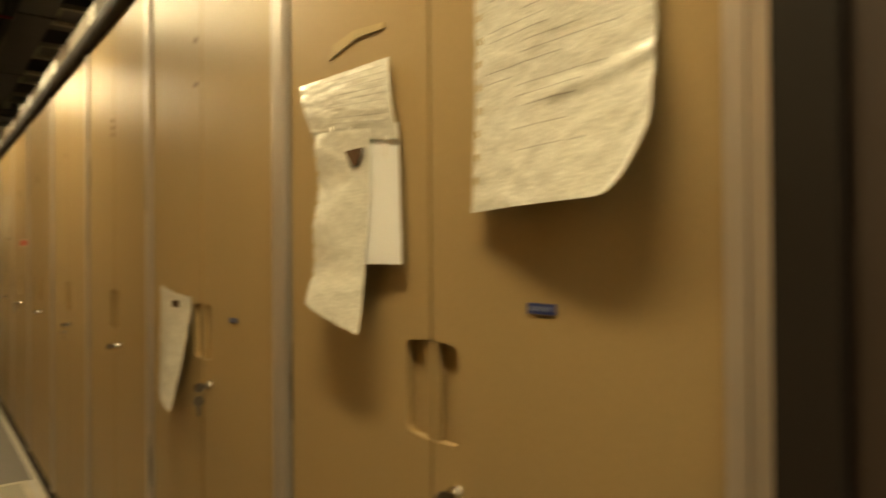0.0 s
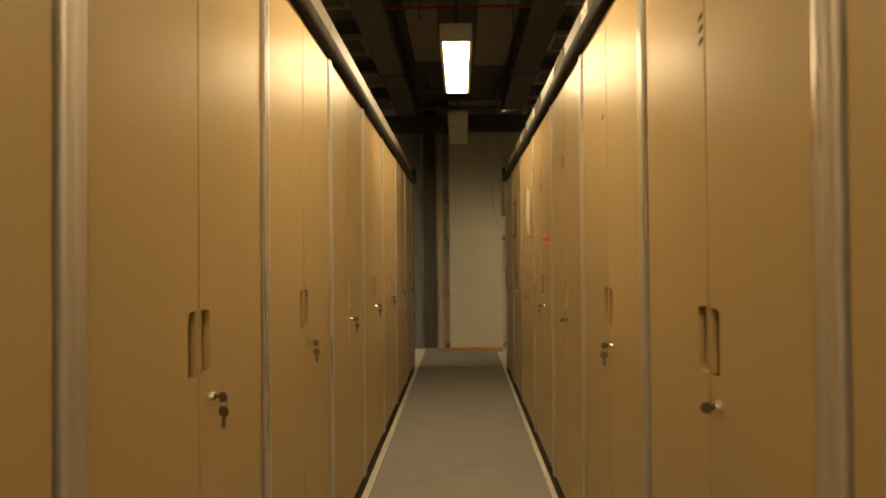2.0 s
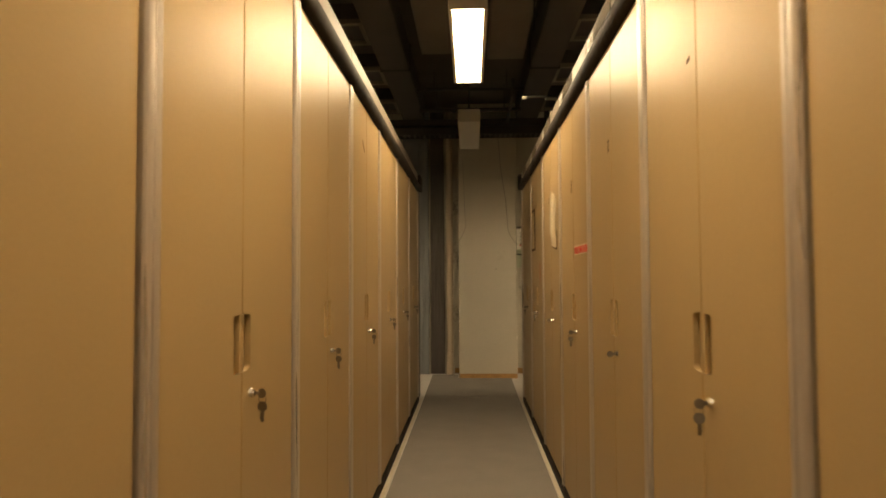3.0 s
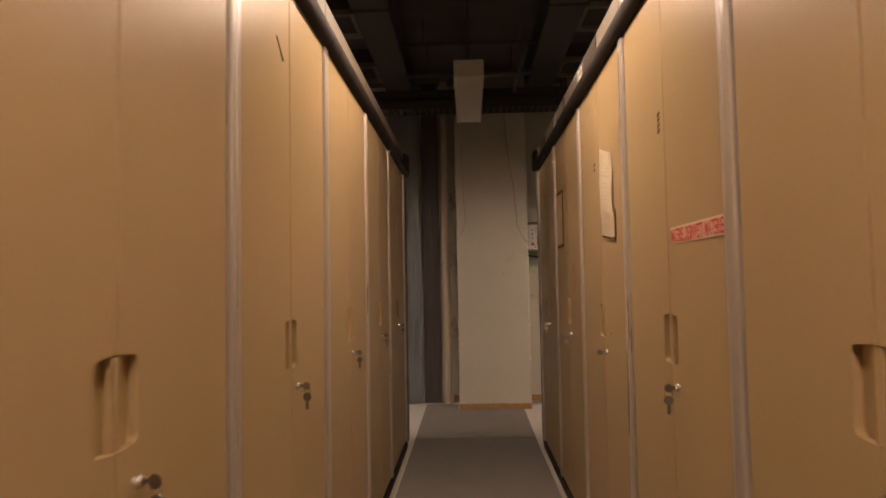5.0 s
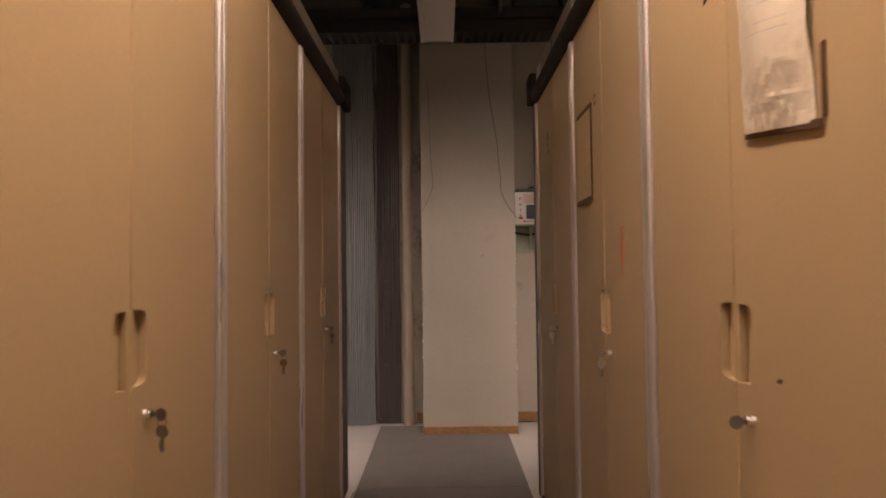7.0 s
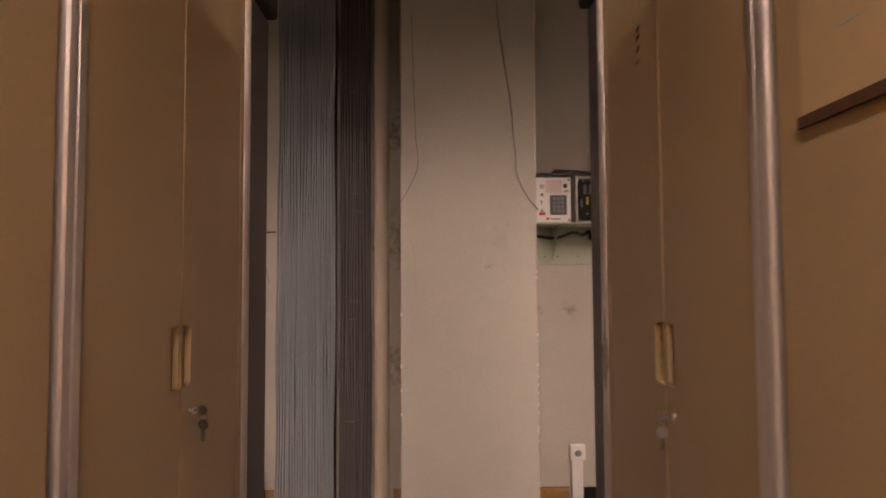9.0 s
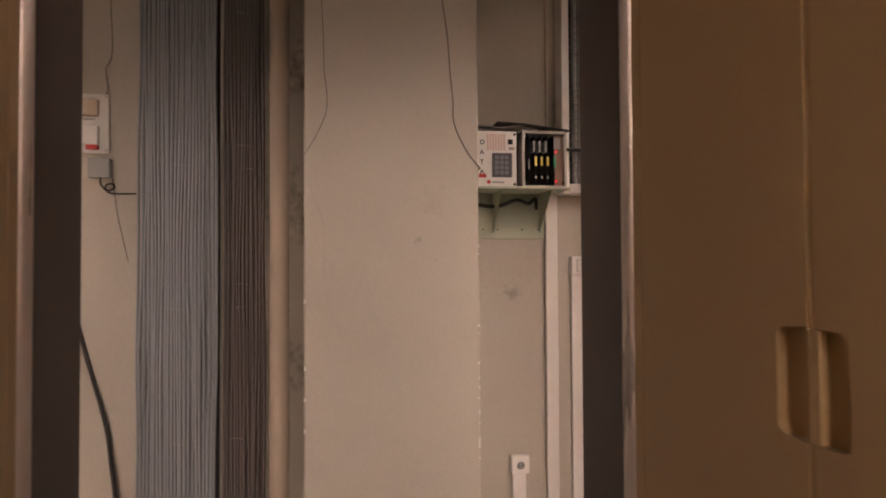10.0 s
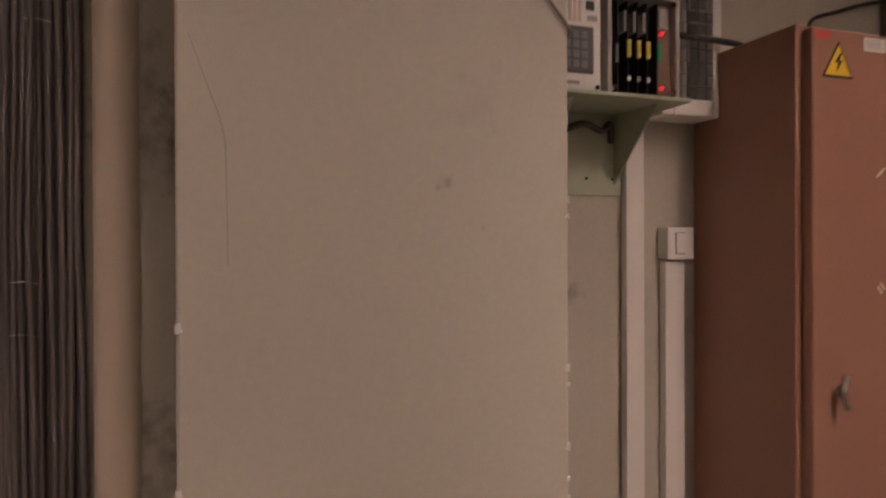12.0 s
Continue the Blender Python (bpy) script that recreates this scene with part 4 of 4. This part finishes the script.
# ---- wires over the pillar ----
Y = 10.1165
tagged(finish("pillar_wire", tube([(0.345, Y, CEIL - 0.4), (0.369, Y, 2.56), (0.395, Y, 2.36), (0.428, Y, 2.14), (0.440, Y, 1.98), (0.452, Y, 1.86), (0.452, Y, 1.79), (0.468, Y, 1.735), (0.495, Y, 1.680), (0.520, Y, 1.640),
                                   (0.553, Y - 0.001, 1.600), (0.564, Y + 0.02, 1.592), (0.575, 10.30, 1.60), (0.60, 10.42, 1.62)], 0.003, 7, 5), THIN, smooth=True),
       "thin grey wire drooping over the pillar to the alarm box", "wire")
tagged(finish("pillar_wire", tube([(-0.080, Y + 0.002, 2.60), (-0.072, Y + 0.002, 2.3), (-0.064, Y + 0.002, 2.10), (-0.060, Y + 0.002, 1.96), (-0.050, Y + 0.002, 1.87), (-0.053, Y + 0.002, 1.80), (-0.085, Y + 0.002, 1.72), (-0.115, Y + 0.002, 1.665), (-0.136, Y + 0.002, 1.632)], 0.0018, 6, 5), THIN, smooth=True),
       "hair-thin wire along the pillar's edge", "wire")
tagged(finish("crack", tube([(-0.118, Y + 0.0035, 1.52), (-0.09, Y + 0.0035, 1.44), (-0.067, Y + 0.0035, 1.37), (-0.063, Y + 0.0035, 1.30), (-0.061, Y + 0.0035, 1.157)], 0.0011, 5, 5), INK),
       "fine crack in the pillar's plaster", "crack", kind="structure")


# ---- end wall: east of the pillar ----
def alarm_box():
    o = thing("alarm_unit", (0.575, 10.36, 1.545), "white alarm control unit with keypad on a green bracket", "alarm unit")
    case = part("case", box((0.0, 0.012, 0.0), (0.208, 0.185, 0.250), 0.003), WHITEPL, o)
    part("front_panel", box((0.0, 0.0, 0.002), (0.208, 0.0115, 0.248), 0.002), WHITEPL, o, "white front panel")
    k = part("keypad", box((0.095, -0.004, 0.042), (0.186, -0.0005, 0.150), 0.003, 2), mat("dark_grey_keypad", (0.07, 0.07, 0.075), 0.45), o, "dark grey keypad")
    keym = mat("keypad_key", (0.16, 0.16, 0.17), 0.5)
    for i in range(3):
        for j in range(4):
            x, z = 0.108 + i * 0.0225, 0.054 + j * 0.0225
            q = part("button", box((x, -0.0055, z), (x + 0.017, -0.0041, z + 0.017), 0.001), keym, k)
    for i in range(7):
        part("print_bar", box((0.072 + i * 0.0125, -0.0008, 0.162), (0.080 + i * 0.0125, -0.0001, 0.236)), PINK, o)
    part("window", box((0.168, -0.0012, 0.190), (0.190, -0.0001, 0.212)), BLACK, o, "dark display window")
    part("print_bar", box((0.172, -0.0008, 0.165), (0.198, -0.0001, 0.178)), INK, o)
    for i, ch in enumerate("DATA"):
        letters(ch, 0.020, BLACK, o, Matrix.Translation((0.040, -0.0006, 0.188 - i * 0.044)), "letter")
    part("red_tag", box((0.034, -0.0009, 0.040), (0.068, -0.0001, 0.056)), RED, o, "red tag")
    part("logo", rod((0.080, -0.0012, 0.021), (0.080, -0.0001, 0.021), 0.0085, 16), RED, o, "round red emblem")
    part("print_bar", box((0.094, -0.0008, 0.016), (0.150, -0.0001, 0.024)), INK, o)
    for x, z in ((0.198, 0.235), (0.198, 0.012)):
        part("screw", rod((x, -0.003, z), (x, -0.0001, z), 0.006, 10), BLACK, o)
    # card cage
    c = thing("card_cage", (0.815, 10.38, 1.546), "open grey card cage with yellow-tagged boards and red lights", "card cage")
    for name, a, b in (("side_wall", (0.0, 0.0, 0.0), (0.013, 0.165, 0.258)), ("side_wall", (0.197, 0.0, 0.0), (0.210, 0.165, 0.258)),
                       ("top_plate", (0.0135, 0.0, 0.246), (0.1965, 0.165, 0.258)), ("bottom_plate", (0.0135, 0.0, 0.0), (0.1965, 0.165, 0.010))):
        part(name, box(a, b, 0.0015), GREYFRAME, c)
    part("back_plate", box((0.0135, 0.150, 0.0105), (0.1965, 0.160, 0.2455)), BLACK, c)
    for x in (0.0072, 0.2028):
        for z in (0.013, 0.245):
            part("bolt", rod((x + (0.012 if x < 0.1 else -0.012), -0.004, z - (0.008 if z > 0.1 else -0.008)), (x + (0.012 if x < 0.1 else -0.012), 0.02, z - (0.008 if z > 0.1 else -0.008)), 0.006, 10), CHROME, c)
    for x in (0.036, 0.065, 0.093, 0.121):
        b = part("board", box((x, 0.012, 0.012), (x + 0.0025, 0.148, 0.240)), BLACK, c, "dark circuit board")
        if x > 0.05:
            part("tag", box((x - 0.005, 0.004, 0.100), (x + 0.006, 0.0115, 0.142), 0.001), YTAG, b, "yellow tag")
            part("plug", box((x - 0.004, 0.004, 0.042), (x + 0.005, 0.0115, 0.054), 0.001), WHITECARD, b, "white plug")
            part("chip", box((x - 0.009, 0.016, 0.165), (x - 0.0005, 0.06, 0.215)), GREYPL, b)
        else:
            part("chip", box((x - 0.006, 0.010, 0.085), (x + 0.002, 0.0118, 0.130)), GREYPL, b)
    b = part("board", box((0.150, 0.012, 0.012), (0.1525, 0.148, 0.240)), BLACK, c, "dark circuit board")
    part("tag", box((0.148, 0.004, 0.096), (0.158, 0.0115, 0.140), 0.001), GTAG, b, "green tag")
    part("connector", box((0.150, 0.004, 0.178), (0.180, 0.0115, 0.226), 0.001), GREYPL, b, "grey connector")
    part("panel", box((0.160, 0.020, 0.012), (0.1965, 0.024, 0.240)), BROWNPL, c, "brown filler panel")
    for z in (0.165, 0.030):
        part("indicator", rod((0.160, 0.002, z), (0.160, 0.0115, z), 0.0042, 10), LED, b, "glowing red light")
    # tangle of dark cables on top
    t = thing("cable_tangle", (0.80, 10.45, 1.805), "tangle of dark dusty cables on top of the alarm unit", "cables")
    rnd = random.Random(5)
    for i in range(7):
        y = rnd.uniform(-0.07, 0.05)
        pts = [(-0.21 + 0.42 * j / 6 + rnd.uniform(-0.02, 0.02), y + rnd.uniform(-0.03, 0.03), 0.004 + rnd.uniform(0, 0.018)) for j in range(7)]
        part("cable", tube(pts, rnd.uniform(0.004, 0.0065), 7, 4), BLACKCABLE if i % 2 else THIN, t, smooth=True)
    part("flap", prism([(-0.10, 0.030), (0.03, 0.024), (0.24, 0.002), (0.24, 0.006), (0.03, 0.030), (-0.10, 0.036)], -0.075, 0.06), BLACK, t, "dusty black rubber flap")
    # pale green wall bracket under both
    k = thing("wall_bracket", (0.82, WALL_Y, 1.32), "pale green metal bracket carrying the alarm unit", "bracket")
    part("wall_plate", box((-0.24, -0.010, 0.0), (0.150, -0.0005, 0.215), 0.002), GREEN, k)
    part("shelf", box((-0.245, -0.225, 0.215), (0.205, -0.0005, 0.2245), 0.002), GREEN, k)
    for x in (-0.105, 0.125):
        part("gusset", prism([(-0.0105, 0.03), (-0.0105, 0.2145), (-0.19, 0.2145), (-0.18, 0.200)], x, x + 0.004, "x"), GREEN, k)
    part("loop_cable", tube([(-0.24, -0.03, 0.17), (-0.1, -0.05, 0.15), (0.0, -0.06, 0.18), (0.06, -0.05, 0.165), (0.10, -0.03, 0.19), (0.11, -0.02, 0.14)], 0.009, 8, 4), BLACKCABLE, k, "dark cable under the shelf", True)
    for x in (-0.15, -0.08, 0.04, 0.12):
        part("screw", rod((x, -0.0125, 0.045), (x, -0.0098, 0.045), 0.004, 8), BLACK, k)


GREYFRAME = mat("dusty_grey_frame", (0.42, 0.39, 0.35), 0.5, 0.3, var=0.1, scale=20)
alarm_box()


def mesh_channel():
    o = thing("cable_channel", (1.03, WALL_Y, 1.53), "white upright cable channel with a wire mesh front", "cable channel")
    H = CEIL - 1.53
    part("frame_side", box((0.0, -0.105, 0.0), (0.036, -0.0005, H), 0.004, 2), WHITEPL, o)
    part("frame_side", box((0.166, -0.105, 0.0), (0.194, -0.0005, H), 0.004, 2), WHITEPL, o)
    part("frame_foot", box((0.0365, -0.105, 0.0), (0.1655, -0.0005, 0.045), 0.004, 2), WHITEPL, o)
    part("backing", box((0.0365, -0.012, 0.0455), (0.1655, -0.0008, H)), BLACK, o)
    for x in (0.078, 0.104):
        part("inner_tube", rod((x, -0.055, 0.0455), (x, -0.055, H), 0.012, 12), GREYPL, o, "grey tube behind the mesh", True)
    for x in (0.060, 0.092, 0.124, 0.150):
        part("mesh_upright", rod((x, -0.096, 0.0455), (x, -0.096, H), 0.0022, 6), STEELWIRE, o)
    n = int(H / 0.034)
    for i in range(1, n):
        z = 0.045 + i * 0.034
        part("mesh_bar", rod((0.0365, -0.100, z), (0.1655, -0.100, z), 0.0022, 6), STEELWIRE, o)
    part("thin_pipe", rod((-0.045, -0.012, 0.30), (-0.045, -0.012, H), 0.007, 8), PIPE, o, "thin cream pipe", True)
    # rod from channel to steel cabinet
    tagged(finish("cross_rod", tube([(1.02, 10.425, 1.730), (1.12, 10.425, 1.728), (1.24, 10.42, 1.722), (1.30, 10.42, 1.706)], 0.0085, 10, 3), BLACKCABLE, smooth=True),
           "dark flexible conduit reaching to the brown cabinet", "conduit")


STEELWIRE = mat("galvanised_wire", (0.26, 0.25, 0.235), 0.5, 0.6, var=0.1)
mesh_channel()


def trunking():
    for x0, x1, z1, d in ((0.972, 1.029, 1.53, 0.030), (1.098, 1.162, 1.146, 0.030), (0.803, 0.866, 0.222, 0.026)):
        o = thing("wall_trunking", ((x0 + x1) / 2, WALL_Y, 0), "white plastic cable trunking on the wall", "trunking", "wall trunking")
        h = (x1 - x0) / 2
        part("base", box((-h + 0.003, -d + 0.008, 0.0), (h - 0.003, -0.0005, z1)), WHITEPL, o)
        part("cover", box((-h, -d, 0.001), (h, -d + 0.0075, z1 - 0.001), 0.002, 2), WHITEPL, o)
    s = thing("light_switch", (1.137, WALL_Y, 1.192), "white surface-mounted rocker switch above its trunking", "switch")
    part("case", box((-0.044, -0.046, -0.044), (0.044, -0.0005, 0.044), 0.004, 2), WHITEPL, s)
    part("rocker_frame", box((-0.020, -0.0475, -0.030), (0.014, -0.0462, 0.030), 0.001), GREYPL, s)
    part("rocker", box((-0.018, -0.051, -0.028), (0.012, -0.0476, 0.028), 0.002, 2), WHITEPL, s, "white rocker")
    s = thing("wall_socket", (0.836, WALL_Y, 0.262), "white surface-mounted wall socket near the floor", "socket")
    part("case", box((-0.043, -0.042, -0.040), (0.043, -0.0005, 0.043), 0.004, 2), WHITEPL, s)
    bm = bmesh.new()
    bmesh.ops.create_cone(bm, cap_ends=False, segments=24, radius1=0.021, radius2=0.0195, depth=0.006, matrix=Matrix.Translation((0, -0.045, 0)) @ Matrix.Rotation(radians(90), 4, "X"))
    part("rim", bm, WHITEPL, s, smooth=True)
    # flat grey disc: the well's shade is put into its colour
    part("well", rod((0, -0.0432, 0), (0, -0.0422, 0), 0.0193, 24), GREYPL, s, "shaded socket well")
    for x, z in ((-0.0095, -0.002), (0.0095, -0.002)):
        part("hole", rod((x, -0.0440, z), (x, -0.0434, z), 0.003, 8), BLACK, s)
    part("pin", rod((0, -0.050, 0.010), (0, -0.0434, 0.010), 0.0028, 8), CHROME, s)


trunking()


def steel_cabinet():
    o = thing("electrical_cabinet", (1.213, 10.54, 0), "red-brown steel electrical cabinet with a warning triangle", "electrical cabinet")
    part("body", box((0.0, -0.335, 0.0), (0.640, 0.015, 1.706), 0.004, 2), BROWNCAB, o)
    d = part("door", box((0.016, -0.367, 0.045), (0.632, -0.3365, 1.692), 0.004, 2), BROWNCAB, o)
    F = -0.367
    tri = prism([(0.044, 1.578), (0.142, 1.578), (0.0955, 1.664)], F - 0.0015, F - 0.0002)
    part("sign_border", tri, BLACK, d, "black border of the sign")
    part("warning_sign", prism([(0.0525, 1.5835), (0.1335, 1.5835), (0.0952, 1.6545)], F - 0.0024, F - 0.0016), YELLOW, d, "yellow warning triangle")
    part("sign_symbol", prism([(0.098, 1.636), (0.083, 1.614), (0.093, 1.614), (0.086, 1.590), (0.106, 1.619), (0.096, 1.619), (0.104, 1.636)], F - 0.0031, F - 0.0025), BLACK, d, "black symbol")
    part("sticker", box((0.022, F - 0.0014, 1.665), (0.068, F - 0.0002, 1.685)), mat("faded_red_sticker", (0.55, 0.09, 0.065), 0.5), d, "faded red sticker")
    w = part("sticker", box((0.178, F - 0.0014, 1.650), (0.248, F - 0.0002, 1.682)), WHITECARD, d, "white sticker")
    for i in range(4):
        part("print_bar", box((0.184, F - 0.0020, 1.656 + i * 0.006), (0.240 - 0.008 * (i % 2), F - 0.0015, 1.6585 + i * 0.006)), INK, d)
    r = part("plate", box((0.305, F - 0.012, 1.432), (0.418, F - 0.0002, 1.455), 0.002), RED, d, "red raised plate")
    for a in (0.336, 0.364, 0.391):
        part("notch", box((a, F - 0.0128, 1.433), (a + 0.002, F - 0.0121, 1.454)), BROWNCAB, d)
    for x, z, s, t in ((0.236, 1.363, 0.028, 35), (0.460, 1.358, 0.028, -48), (0.236, 1.080, 0.026, -55), (0.456, 1.068, 0.024, 48)):
        for dx in (-0.005, 0.004):
            bm = box((-s / 2, F - 0.0011, -0.003), (s / 2 - abs(dx), F - 0.0002, 0.0028))
            bm.transform(Matrix.Translation((x + dx, 0, z + dx)) @ Matrix.Rotation(radians(-t), 4, "Y"))
            part("glue_trace", bm, TAPE, d, "torn tape trace")
    h = part("lock_boss", rod((0.083, F - 0.018, 0.846), (0.083, F - 0.0002, 0.846), 0.014, 18), CHROME, d, "chrome lock boss", True)
    part("handle", tube([(0.086, F - 0.030, 0.806), (0.085, F - 0.028, 0.822), (0.083, F - 0.024, 0.845), (0.084, F - 0.028, 0.870), (0.085, F - 0.030, 0.886)], 0.0075, 10, 4), CHROME, d, "chrome T-handle", True)
    tagged(finish("black_cable", tube([(1.625, 10.45, 1.708), (1.600, 10.47, 1.76), (1.592, 10.50, 1.81), (1.62, 10.52, 1.86), (1.72, 10.52, 1.895), (1.85, 10.52, 1.935), (1.98, 10.51, 1.955), (2.1, 10.50, 1.96)], 0.0062, 8, 5), BLACKCABLE, smooth=True),
           "black cable curving up from the brown cabinet's top", "cable")
    tagged(finish("black_cable", tube([(1.66, 10.40, 1.712), (1.72, 10.42, 1.75), (1.80, 10.44, 1.775), (1.92, 10.46, 1.77), (2.02, 10.42, 1.715)], 0.0052, 8, 5), BLACKCABLE, smooth=True),
           "black cable looped over the brown cabinet's top", "cable")
    tagged(finish("thin_wire", tube([(1.50, 10.50, 1.708), (1.505, 10.52, 1.77), (1.53, 10.54, 1.82)], 0.004, 6, 4), THIN, smooth=True), "thin grey wire rising behind the brown cabinet", "wire")
    g = part("cable_gland", box((0.368, -0.10, 1.706), (0.412, -0.07, 1.716), 0.002), WHITEPL, o, "white cable gland")
    n = thing("electrical_cabinet", (1.945, 10.54, 0), "taller brown steel cabinet beside the red-brown one, coloured dark for the ledge's shade", "electrical cabinet")
    part("body", box((0.0, -0.10, 0.0), (0.70, 0.015, 2.03), 0.004, 2), SHADEBROWN, n)
    part("door", box((0.012, -0.125, 0.045), (0.69, -0.1015, 2.015), 0.004, 2), SHADEBROWN, n)
    b = finish("wall_ledge", box((1.90, 10.26, 2.062), (3.1, WALL_Y - 0.002, 2.32), 0.01, 2), CONCRETE)
    tagged(b, "pale concrete ledge on the end wall", "ledge", kind="structure")


steel_cabinet()
floor_parts()
